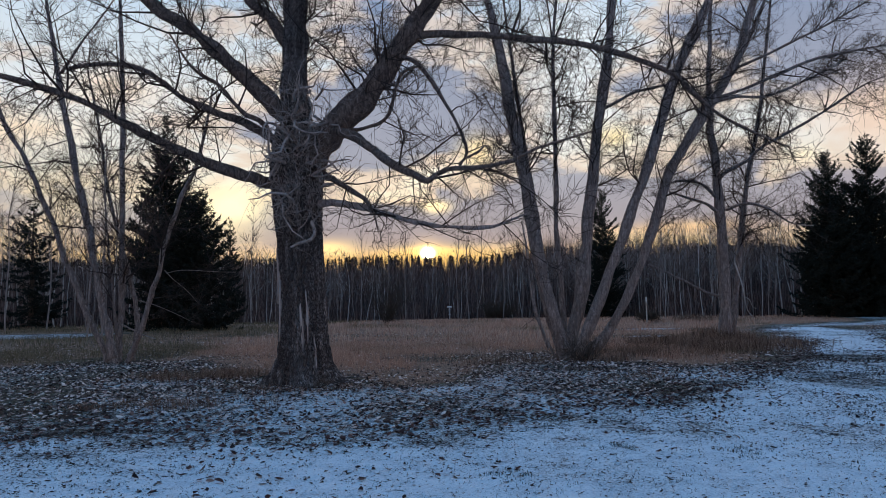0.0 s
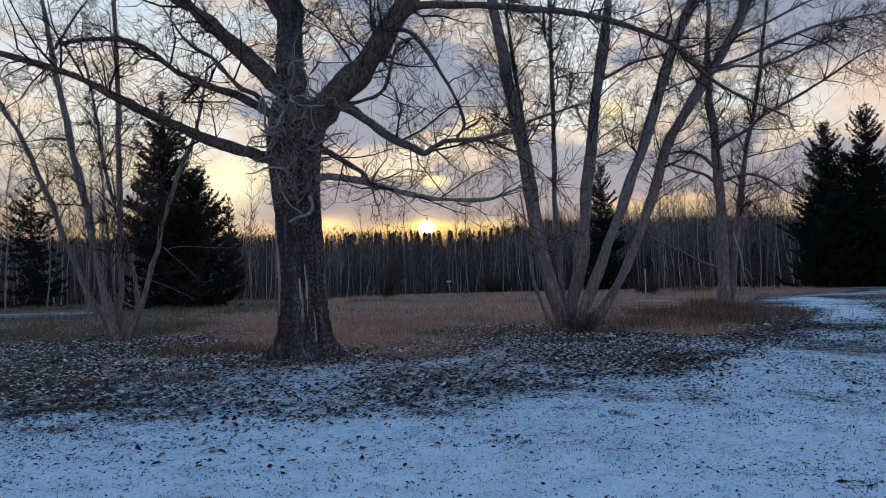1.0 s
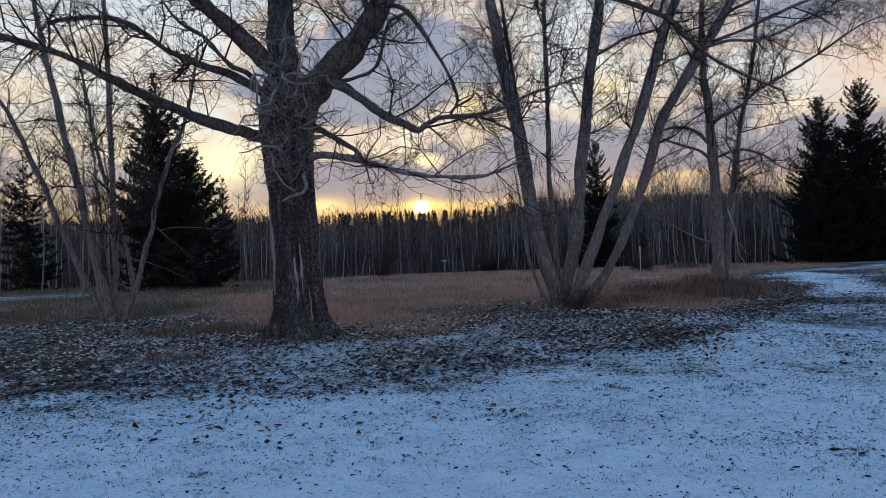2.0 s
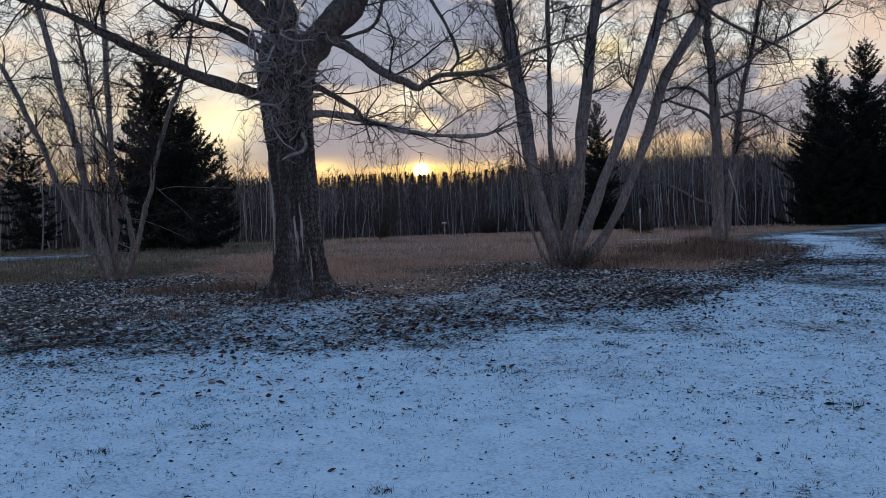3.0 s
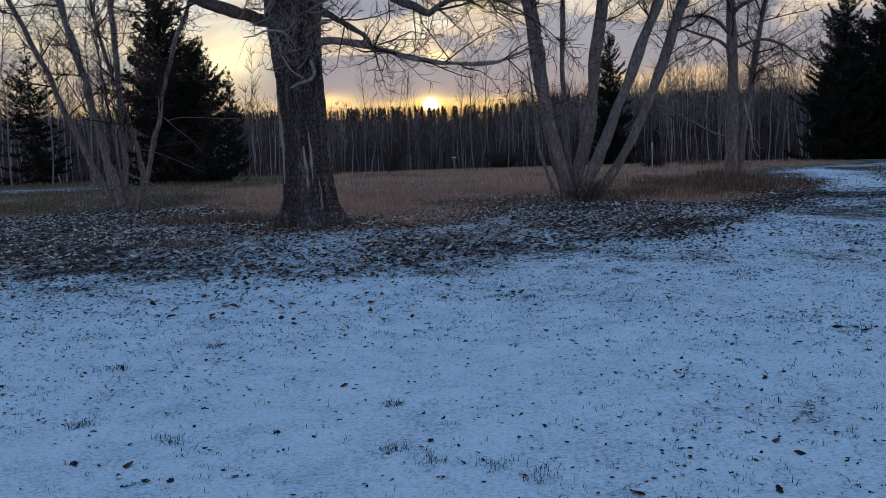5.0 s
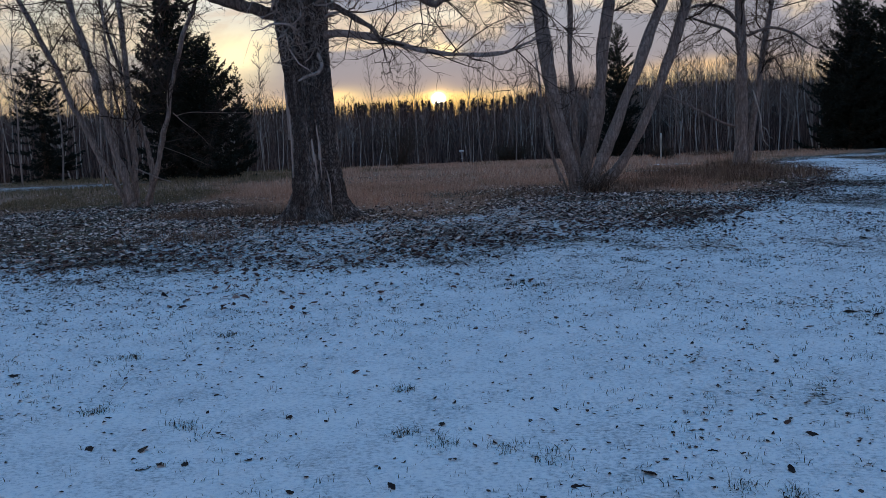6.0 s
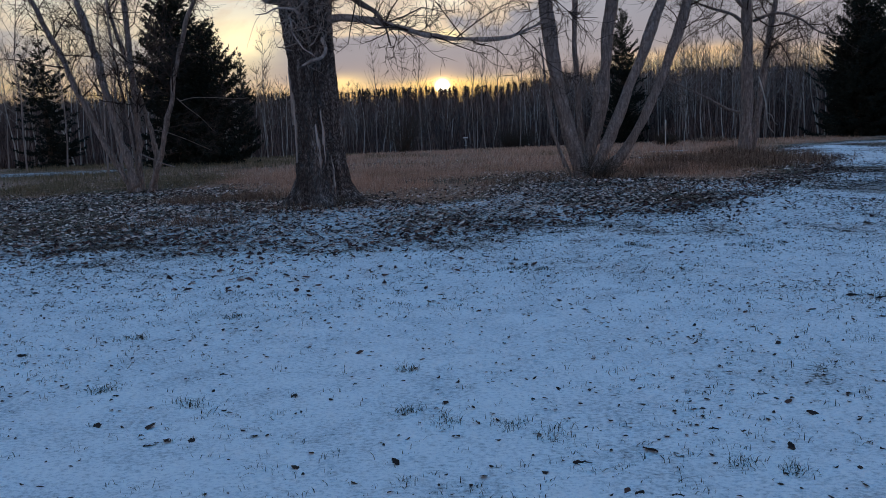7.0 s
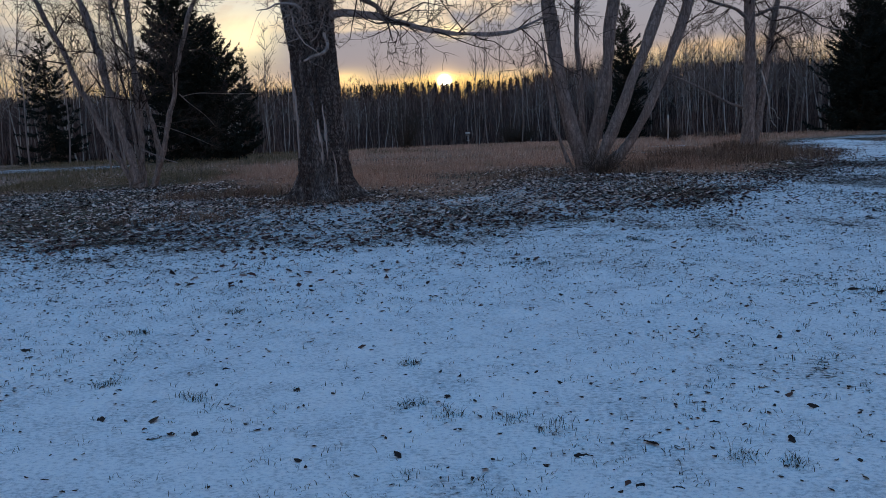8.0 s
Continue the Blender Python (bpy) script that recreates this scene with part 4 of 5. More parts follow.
# ---------------------------------------------------------------- spruces
def spruce(name, x, y, height, profile, label, seed, dense=1.0, sweep=0.0):
    """A dark spruce: trunk, and a crown of uneven boughs set with needle sprays. profile: rows of depth below the top and reach."""
    rng = np.random.default_rng(seed)
    ob = tree(name, x, y, label)
    t = Tubes()
    t.add(spline([(0, 0, -0.2, 0.020 * height), (0, 0, height * 0.5, 0.011 * height), (0, 0, height - 0.3, 0.012)], 5), 8)
    part("trunk", t.mesh("trunk", BARK_SPRUCE), ob)
    depths, reaches = zip(*profile)
    verts, boughs = [], Tubes()
    for k in range(int(height * 34 * dense)):
        low = height * 0.985 * rng.random() ** 0.85
        f = low / height
        a = rng.uniform(0, 2 * np.pi)
        lobe = 0.45 + 1.0 * float(cloudy(np.array(a * 1.3 + 3.0), np.array(low * 1.1), 1.0, seed))
        ln = (float(np.interp(low, depths, reaches)) + 0.06) * lobe * rng.triangular(0.55, 1.0, 1.1)
        rise = np.interp(f, (0, 0.25, 0.6, 1.0), (0.9, 0.30, -0.05, -0.22)) + rng.normal(0, 0.14) - sweep * f
        count = max(5, int(ln / 0.016))
        s = rng.random(count) ** 0.75
        sway = rng.normal(0, 0.16)
        ca, sa = np.cos(a + sway * s), np.sin(a + sway * s)
        z = height - low + ln * (rise * s + 0.28 * s**2 - 0.30 * s * (1 - s))
        base = np.stack([ca * ln * s, sa * ln * s, z], -1)
        wide = 0.15 * ln * (1 - s) * rng.normal(0, 1, count)
        base += np.stack([-sa * wide, ca * wide, -np.abs(wide) * 0.4 + rng.normal(0, 0.04, count)], -1)
        yaw = a + rng.uniform(-1.5, 1.5, count)
        size = rng.uniform(0.08, 0.24, count) * (0.75 + 0.35 * min(1.0, ln / 1.5))
        pitch = rng.normal(0.05, 0.55, count)
        d = np.stack([np.cos(yaw) * np.cos(pitch), np.sin(yaw) * np.cos(pitch), np.sin(pitch)], -1)
        w = unit(np.cross(d, rng.normal(0, 1, (count, 3)))) * (size * 0.21)[:, None]
        verts.append(np.stack([base + w, base + d * size[:, None], base - w], 1).reshape(-1, 3))
        if k % 3 == 0 and ln > 0.4:
            boughs.add([(0, 0, height - low, 0.012 + 0.008 * ln), (ca[0] * ln * 0.5, sa[0] * ln * 0.5, height - low + ln * (rise * 0.5 - 0.005), 0.012), (np.cos(a) * ln * 0.95, np.sin(a) * ln * 0.95, height - low + ln * (rise + 0.2), 0.005)], 4)
    v = np.concatenate(verts)
    part("crown", fill_mesh("crown", v, [np.arange(len(v)).reshape(-1, 3)], NEEDLES, False), ob, "dense dark green needles")
    tagged(part("bough", boughs.mesh("bough", BARK_SPRUCE), ob), kind="stuff")
    return ob


spruce("spruce_tree", -15.6, 42.0, 12.3, [(0, 0.1), (1.4, 0.35), (2.4, 0.7), (3.2, 1.25), (5.0, 1.8), (7.0, 2.3), (12, 2.7)], "tall dark spruce standing behind the meadow grass", 1, 1.1)
spruce("spruce_tree", -13.5, 41.2, 7.6, [(0, 0.2), (1.0, 0.8), (2.5, 1.5), (5.0, 2.0), (8, 2.1)], "shorter broad dark spruce beside a taller one", 12, 1.2)
spruce("spruce_tree", -26.4, 48.0, 9.0, [(0, 0.1), (1.0, 0.4), (3.0, 1.2), (5.0, 1.7), (9, 2.0)], "slim dark spruce at the edge of the woods", 2, 0.5, 0.3)
spruce("spruce_tree", -17.1, 60.0, 8.4, [(0, 0.05), (2.0, 0.6), (4.0, 0.9), (8, 1.3)], "small slender spruce among bare aspens", 3, 0.6)
spruce("spruce_tree", 26.6, 51.0, 11.4, [(0, 0.15), (1.2, 0.7), (2.5, 1.3), (3.8, 1.75), (6.4, 2.1), (11.5, 2.7)], "tall dark spruce beside the snowy path", 4, 1.2)
spruce("spruce_tree", 29.9, 52.0, 12.4, [(0, 0.2), (0.5, 0.6), (1.2, 1.05), (2.2, 1.1), (3.1, 0.7), (3.9, 1.7), (6, 2.6), (12, 3.7)], "tall broad dark spruce beside the snowy path", 5, 1.4)
spruce("spruce_tree", 35.5, 53.5, 12.0, [(0, 0.2), (2.0, 1.3), (5.0, 2.8), (12, 4.2)], "tall broad dark spruce beside the snowy path", 6, 1.0)
spruce("spruce_tree", 16.6, 77.0, 13.4, [(0, 0.1), (1.0, 0.55), (2.6, 1.35), (6.4, 2.1), (13, 2.8)], "dark pointed spruce rising above the bare woods", 7, 0.8)
spruce("spruce_tree", 28.4, 54.5, 8.4, [(0, 0.3), (1.5, 1.4), (4.0, 2.4), (8, 3.2)], "broad dark spruce behind two taller ones", 8, 1.3)


# ---------------------------------------------------------------- the far woods
def aspen_lines(t, rng, x, y, z, height, thick, twigs, sides=4):
    lean, bow = rng.normal(0, 0.05, 2), rng.normal(0, 0.03, 2)
    pts = []
    for i in range(6):
        f = i / 5
        sway = height * (lean * f + bow * math.sin(3.1 * f)) + rng.normal(0, 0.05, 2) * (i > 0)
        pts.append((x + sway[0], y + sway[1], z - 0.2 + (height + 0.2) * f, thick * (1 - 0.85 * f)))
    t.add(pts, sides)
    line = spline(pts, 3)
    for _ in range(twigs):
        f = 0.35 + 0.65 * rng.random() ** 0.8
        q = line[int(f * (len(line) - 1))]
        a, s = rng.uniform(0, 2 * np.pi), height * rng.uniform(0.06, 0.20) * (1.3 - f)
        d = np.array([math.cos(a) * 0.75, math.sin(a) * 0.75, 0.75])
        b = q[:3] + d * s + rng.normal(0, 0.06, 3)
        c = b + d * s * 0.8 + np.array([0, 0, s * 0.35]) + rng.normal(0, 0.08, 3)
        t.add([(*q[:3], 0.016), (*b, 0.011), (*c, 0.005)], 3)
        for _ in range(2):
            e = b + rng.normal(0, 0.32, 3) * s + d * s * 0.6
            t.add([(*b, 0.009), (*(b * 0.5 + e * 0.5 + rng.normal(0, 0.04, 3)), 0.007), (*e, 0.004)], 3)


FRONT = ((-1.0, 44.0), (-0.6, 50.0), (-0.25, 62.0), (-0.08, 88.0), (0.12, 90.0), (0.24, 78.0), (0.33, 66.0), (0.5, 60.0), (1.0, 60.0))


def wood_edge(bearing):
    """Distance at which the woods begin, by x / y."""
    return float(np.interp(bearing, *zip(*FRONT)))


def aspen_height(rng, bearing):
    return rng.uniform(0.75, 1.12) * float(np.interp(bearing, (-0.6, -0.3, -0.15, 0.05, 0.16, 0.35, 0.6), (9.4, 7.6, 7.0, 7.2, 9.8, 9.8, 9.4)))


# the front rank, tree by tree
rng = np.random.default_rng(5)
models = []
for k in range(6):
    ob = tree("aspen_tree", 0, 0, "slender bare aspen with pale bark at the wood's edge", group="aspens at the wood's edge")
    ob.location = (0, 0, 0)
    stem, shoots = Tubes(), Tubes()
    aspen_lines(shoots, rng, 0, 0, 0, 8.0, rng.uniform(0.04, 0.062), 34, 6)
    stem.lines[(6, 6)] = shoots.lines.pop((6, 6))
    part("trunk", stem.mesh("trunk", BARK_PALE if k % 2 else BARK_FOREST), ob)
    part("crown", shoots.mesh("crown", SHRUB if k % 2 else TWIG_GREY), ob)
    models.append(ob)
for k in range(120):
    b = -0.66 + 1.32 * (k + rng.random()) / 120
    y = wood_edge(b) + rng.uniform(-1.0, 3.0)
    s = aspen_height(rng, b) / 8.0
    m = pose(b * y, y, float(land(b * y, y)), 0, 0, rng.uniform(0, 360)) @ Matrix.Diagonal((1, 1, s, 1))
    if k < len(models):
        models[k].matrix_basis = m
    else:
        ob = copy_thing(models[rng.integers(len(models))], m)
        ob.scale = (1, 1, s)

# the ranks behind
t, pale = Tubes(), Tubes()
for k in range(520):
    b = rng.uniform(-0.8, 0.8) if k < 370 else rng.uniform(0.08, 0.45)
    y = wood_edge(b) + 2 + 34 * rng.random() ** 1.4
    x = b * y
    if abs(x + 15.3) < 3.4 and y < 46:
        continue
    aspen_lines(pale if rng.random() < 0.4 else t, rng, x, y, float(land(x, y)), aspen_height(rng, b), rng.uniform(0.03, 0.065), 15)
woods = new("bare_woods")
tagged(woods, "dense bare grey aspen woods behind the meadow", "woods", kind="stuff")
part("grey_trees", t.mesh("grey_trees", BARK_FOREST), woods)
part("pale_trees", pale.mesh("pale_trees", BARK_PALE), woods)

# saplings and brush: slender upright slivers that close the woods
count = 118000
b = rng.uniform(-0.85, 0.85, count)
front = np.interp(b, *zip(*FRONT))
depth = 48 * rng.random(count) ** 1.1
y = front + 1.5 + depth
x = b * y
h = (0.5 + rng.random(count) ** 0.55 * (2.0 + 0.057 * y)) * (0.72 + 0.42 * cloudy(x, y, 0.25, 15)) * (0.3 + 0.7 * smooth(depth, 1, 14)) * np.interp(b, (-0.6, -0.2, 0.06, 0.13, 0.35, 0.6), (1.25, 1.18, 1.18, 1.5, 1.55, 1.3))
z = land(x, y) - 0.1
w = rng.uniform(0.018, 0.05, count) * (0.5 + y / 110)
a = rng.uniform(0, np.pi, count)
side = np.stack([np.cos(a) * w, np.sin(a) * w, 0 * w], -1)
lo = np.stack([x, y, z], -1)
hi = lo + np.stack([rng.normal(0, 0.13, count) * h, rng.normal(0, 0.13, count) * h, h], -1)
v = np.stack([lo - side, lo + side, hi], 1).reshape(-1, 3)
brush = new("sapling_brush", fill_mesh("sapling_brush", v, [np.arange(len(v)).reshape(-1, 3)], BRUSH, False))
tagged(brush, "thick grey-brown saplings and brush filling the woods", "brush", kind="stuff")

# dark young conifers that fill the woods and make its jagged skyline
verts = []
for k in range(1300):
    b = rng.uniform(-0.9, 0.9)
    y = wood_edge(b) + (8 + 50 * rng.random() ** 0.7 if k < 260 else rng.uniform(30, 62))
    x, h = b * y, rng.uniform(0.45, 0.85) * (2.3 + 0.058 * y)
    if k >= 260:
        h = 2.4 + y * rng.triangular(0.0545, 0.058, 0.0615) * float(np.interp(b, (0.06, 0.14), (1.0, 1.17)))
    z = float(land(x, y))
    w = h * (rng.uniform(0.15, 0.24) if k < 260 else rng.uniform(0.10, 0.17))
    f = rng.random(100) ** 0.75
    a = rng.uniform(0, 2 * np.pi, 100)
    rad = w * (1 - f) * rng.uniform(0.2, 0.9, 100)
    base = np.stack([x + np.cos(a) * rad, y + np.sin(a) * rad, z + f * h], -1)
    out = np.stack([np.cos(a), np.sin(a), rng.uniform(-0.7, 0.1, 100)], -1) * (0.28 + w * 0.8 * (1 - f))[:, None]
    side = unit(np.cross(out, rng.normal(0, 1, (100, 3)))) * (0.10 + 0.22 * w * (1 - f))[:, None]
    verts.append(np.stack([base - side, base + out, base + side, base - out * 0.2 + np.array([0, 0, 0.25])], 1).reshape(-1, 3))
v = np.concatenate(verts)
far = new("conifer_woods", fill_mesh("conifer_woods", v, [np.arange(len(v)).reshape(-1, 4)], NEEDLES, False))
tagged(far, "dark young conifers filling the woods to the skyline", "woods", kind="stuff")

# taller aspens that stand free of the woods: x / y, distance, height
for b, y, h in ((-0.585, 40, 10.5), (-0.53, 44, 9.0), (-0.475, 31, 10.0), (-0.455, 33, 9.0), (-0.43, 36, 9.5), (-0.257, 56, 9.5), (-0.335, 60, 8.5), (-0.11, 80, 12.0), (-0.075, 84, 13.0), (-0.05, 82, 12.0),
                (0.02, 84, 13.5), (0.035, 80, 14.5), (0.055, 82, 14.0), (0.08, 78, 13.0), (0.105, 80, 12.0), (0.16, 70, 11.5), (0.29, 62, 9.5), (0.40, 60, 10.0)):
    ob = copy_thing(models[2 * rng.integers(3)], pose(b * y, y, float(land(b * y, y)), 0, 0, rng.uniform(0, 360)))
    ob.scale = (0.4 + h / 18, 0.4 + h / 18, h / 8.0)


# ---------------------------------------------------------------- ground cover
def leaf_arrays(rng, x, y, size, lift=0.012, tilt=0.22):
    """Curled oval leaves with a keel, six corners each."""
    k = len(x)
    yaw, pitch, roll = rng.uniform(0, 2 * np.pi, k), rng.normal(0, tilt, k), rng.normal(0, tilt, k)
    keel = rng.uniform(-0.10, 0.22, k)
    curl = rng.uniform(-0.05, 0.25, k)
    shape = np.array([(-0.55, 0, 0), (-0.18, 0.33, 1), (0.22, 0.27, 1), (0.55, 0, 2), (0.22, -0.27, 1), (-0.18, -0.33, 1)])
    lx = np.broadcast_to(shape[:, 0], (k, 6)) * size[:, None]
    ly = np.broadcast_to(shape[:, 1], (k, 6)) * size[:, None] * rng.uniform(0.7, 1.1, k)[:, None]
    lz = (np.where(shape[:, 2] == 1, 1, 0) * keel[:, None] + np.where(np.abs(shape[:, 0]) > 0.5, 1, 0) * curl[:, None]) * size[:, None]
    lz = lz + lx * np.sin(pitch)[:, None] + ly * np.sin(roll)[:, None]
    c, s = np.cos(yaw)[:, None], np.sin(yaw)[:, None]
    wx, wy = x[:, None] + lx * c - ly * s, y[:, None] + lx * s + ly * c
    wz = land(x, y)[:, None] + lz - np.minimum(lz.min(1), 0)[:, None] * 0.75 + lift * rng.random(k)[:, None]
    v = np.stack([wx, wy, wz], -1)
    fan = np.array([(0, 1, 5), (1, 2, 4), (1, 4, 5), (2, 3, 4)])
    return v.reshape(-1, 3), (np.arange(k)[:, None, None] * 6 + fan[None]).reshape(-1, 3)


def blade_arrays(rng, x, y, height, width, lean=0.5):
    """Grass blades: a bent strip of two faces."""
    k = len(x)
    a = rng.uniform(0, 2 * np.pi, k)
    b = rng.uniform(0, 2 * np.pi, k)
    l = np.abs(rng.normal(0, lean, k)) * height
    z = land(x, y) - 0.01
    dx, dy = np.cos(a) * l, np.sin(a) * l
    wx, wy = np.cos(b) * width / 2, np.sin(b) * width / 2
    lo = np.stack([x, y, z], -1)
    w = np.stack([wx, wy, 0 * wx], -1)
    mid = lo + np.stack([dx * 0.35, dy * 0.35, height * 0.6], -1)
    tip = lo + np.stack([dx, dy, height * (1 - 0.25 * np.minimum(1, l / height))], -1)
    v = np.stack([lo - w, lo + w, mid + w * 0.8, mid - w * 0.8, tip], 1).reshape(-1, 3)
    i = np.arange(k)[:, None] * 5
    return v, [i + np.array([[0, 1, 2, 3]]), i + np.array([[3, 2, 4]])]


rng = np.random.default_rng(21)


def scatter(count, x0, x1, y0, y1):
    return rng.uniform(x0, x1, count), rng.uniform(y0, y1, count)


# leaf litter under the trees: frosted leaves within, dark ones towards the lawn
x, y = scatter(290000, -16, 22, 5.5, 35)
inside = np.maximum(edge_distance(ISLAND, x, y), edge_distance(VERGE, x, y))
tall = smooth(edge_distance(MEADOW, x, y), -0.3, 0.9)
want = smooth(inside, -0.9, 0.6) ** 1.4 * (1 - 0.93 * tall) * (0.42 + 0.7 * smooth(cloudy(x, y, 0.5, 71), 0.25, 0.75)) + 0.17 * smooth(inside, -3.4, -0.2) * smooth(cloudy(x, y, 0.9, 73), 0.35, 0.7)
keep = rng.random(len(x)) < want * (0.25 + 0.75 * smooth(-y, -29, -24))
x, y, inside = x[keep], y[keep], inside[keep]
frosted = rng.random(len(x)) < smooth(inside, -0.2, 1.6) * (0.70 + 0.15 * smooth(-x, 1.0, 4.0))
for name, pick, mat, label in (("leaf_litter", frosted, LEAF, "brown fallen leaves touched with frost under the bare trees"), ("dark_leaf_litter", ~frosted, LEAF_RIM, "dark wet fallen leaves strewn along the snow's edge")):
    v, f = leaf_arrays(rng, x[pick], y[pick], rng.uniform(0.042, 0.10, pick.sum()), 0.020, 0.18)
    tagged(new(name, fill_mesh(name, v, [f], mat, False)), label, "leaves", kind="stuff")

# tall dry grass of the meadow
gv, gq, gt, base = [], [], [], 0
for count, x0, x1, y0, y1, h0, h1, wide in ((150000, -14, 14, 11.5, 26, 0.10, 0.31, 0.0065), (90000, -26, 34, 26, 48, 0.12, 0.34, 0.014), (50000, -55, 50, 48, 95, 0.14, 0.34, 0.032)):
    x, y = scatter(count, x0, x1, y0, y1)
    deep = np.maximum(edge_distance(MEADOW, x, y), edge_distance(VERGE, x, y) - 1.5)
    deep = deep + 1.6 * (cloudy(x, y, 0.7, 55) - 0.5)
    clumps = cloudy(x, y, 0.9, 81) * 0.6 + cloudy(x, y, 0.25, 85) * 0.4
    path = (np.abs((y - 36.0) - 0.15 * (x + 18)) < 3.6) & (x < -15)
    keep = (rng.random(len(x)) < smooth(deep, -0.4, 1.6) * smooth(clumps, 0.22, 0.62)) & ~path
    bare = np.exp(-(((x - 7.6) / 1.7) ** 2) - ((y - 28.4) / 0.9) ** 2) + np.exp(-(((x - 9.6) / 2.4) ** 2) - ((y - 34.6) / 0.9) ** 2)
    keep &= rng.random(len(x)) > 0.9 * bare
    x, y = x[keep], y[keep]
    tallness = (0.45 + 0.9 * cloudy(x, y, 0.35, 90)) * (0.4 + 0.6 * smooth(edge_distance(MEADOW, x, y), 0, 3.0)) * (0.7 + 0.5 * cloudy(x, y, 2.2, 92))
    v, (q, tr) = blade_arrays(rng, x, y, rng.uniform(h0, h1, len(x)) * tallness, wide * rng.uniform(0.6, 1.3, len(x)), 0.75)
    gv.append(v), gq.append(q + base), gt.append(tr + base)
    base += len(v)
# taller tussocks: middle, half widths, blades, height
tv, tq, tt, low = [], [], [], 0
for tx, ty, rx, ry, count, high in ((7.9, 22.4, 2.1, 2.4, 12000, 0.40), (9.0, 24.2, 1.3, 1.6, 3500, 0.5), (5.6, 20.2, 1.8, 1.5, 4500, 0.28), (15.4, 46.0, 1.3, 0.8, 1500, 0.5), (-5.0, 15.4, 1.6, 0.9, 3500, 0.22), (-3.9, 11.4, 1.3, 0.7, 1800, 0.14),
                                    (-5.5, 11.0, 0.9, 0.5, 900, 0.12), (-2.4, 13.2, 1.3, 0.6, 2200, 0.16), (3.9, 18.0, 0.7, 0.5, 900, 0.3), (1.6, 18.3, 1.4, 1.6, 2500, 0.16), (4.0, 14.4, 1.1, 0.7, 900, 0.12), (-9.5, 13.0, 2.6, 1.4, 2600, 0.12)):
    x, y = rng.normal(tx, rx * 0.5, count), rng.normal(ty, ry * 0.5, count)
    keep = (smooth(cloudy(x, y, 1.3, 83), 0.25, 0.6) > rng.random(count)) & (np.hypot(x + 2.65, y - 14.2) > 1.15)
    x, y = x[keep], y[keep]
    v, (q, tr) = blade_arrays(rng, x, y, high * rng.uniform(0.4, 1.2, len(x)) * (0.35 + 1.2 * cloudy(x, y, 0.8, 87)), (0.002 + 0.0003 * y) * rng.uniform(0.6, 1.4, len(x)), 0.85)
    tv.append(v), tq.append(q + low), tt.append(tr + low)
    low += len(v)
tagged(new("tussock_grass", fill_mesh("tussock_grass", np.concatenate(tv), [np.concatenate(tq), np.concatenate(tt)], GRASS_TUSSOCK, False)), "taller withered brown tussocks of grass round the trees", "grass", kind="stuff")
tagged(new("meadow_grass", fill_mesh("meadow_grass", np.concatenate(gv), [np.concatenate(gq), np.concatenate(gt)], GRASS_DRY, False)), "tall dry reddish-brown meadow grass", "grass", kind="stuff")

# short tufts that pierce the snow of the lawn, and denser clumps: middle and half width
CLUMPS = [(-0.13, 3.22, 0.08), (0.18, 3.15, 0.08), (1.80, 8.14, 0.35), (1.04, 2.69, 0.05), (-1.41, 3.54, 0.06), (-1.75, 5.38, 0.08), (-0.35, 3.98, 0.05), (-2.28, 4.86, 0.11), (3.06, 7.89, 0.35), (2.94, 5.40, 0.16), (0.58, 7.04, 0.21), (1.19, 2.62, 0.04), (-1.97, 3.81, 0.08), (-0.30, 3.33, 0.05), (0.34, 3.03, 0.07)]
x, y = scatter(58000, -9, 12, 1.6, 18)
keep = (edge_distance(ISLAND, x, y) < 0.3) & (rng.random(len(x)) < 0.17 + 0.36 * smooth(y, 4.5, 7.5) + 0.7 * smooth(cloudy(x, y, 0.9, 61), 0.46, 0.72))
x, y = x[keep], y[keep]
more = rng.poisson(4.0 + 2.5 * smooth(-y, -7, -3))
size = rng.uniform(0.45, 1.25, len(x)).repeat(more)
x, y = x.repeat(more), y.repeat(more)
x, y = x + rng.normal(0, 0.024, len(x)) * size, y + rng.normal(0, 0.018, len(x)) * size
for cx, cy, half in CLUMPS:
    count = int(900 * half + 70)
    spot = rng.integers(0, 14, count)
    sx, sy = rng.normal(cx, half * 0.55, 14), rng.normal(cy, half * 0.4, 14)
    x, y = np.r_[x, sx[spot] + rng.normal(0, 0.03, count)], np.r_[y, sy[spot] + rng.normal(0, 0.03, count)]
    size = np.r_[size, rng.uniform(0.7, 1.5, count)]
v, (q, tr) = blade_arrays(rng, x, y, rng.uniform(0.008, 0.042, len(x)) * size, rng.uniform(0.0022, 0.0050, len(x)) * (0.7 + 0.07 * y), 1.0)
tagged(new("lawn_grass", fill_mesh("lawn_grass", v, [q, tr], GRASS_SHORT, False)), "short grass tufts poking through thin snow", "grass", kind="stuff")

# crumbs of leaf and bark on the lawn
x, y = scatter(170000, -9, 13, 1.8, 20)
keep = (edge_distance(ISLAND, x, y) < 0.4) & (rng.random(len(x)) < (0.13 + 0.5 * smooth(y, 3.0, 6.5)) * (0.3 + 1.2 * smooth(cloudy(x, y, 0.7, 66), 0.35, 0.7)))
x, y = x[keep], y[keep]
v, f = leaf_arrays(rng, x, y, rng.uniform(0.006, 0.024, len(x)) * (0.95 + 0.11 * y), 0.006, 0.13)
tagged(new("leaf_crumbs", fill_mesh("leaf_crumbs", v, [f], LEAF_DARK, False)), "crumbs of dark leaf and bark on snow", "leaves", kind="stuff")


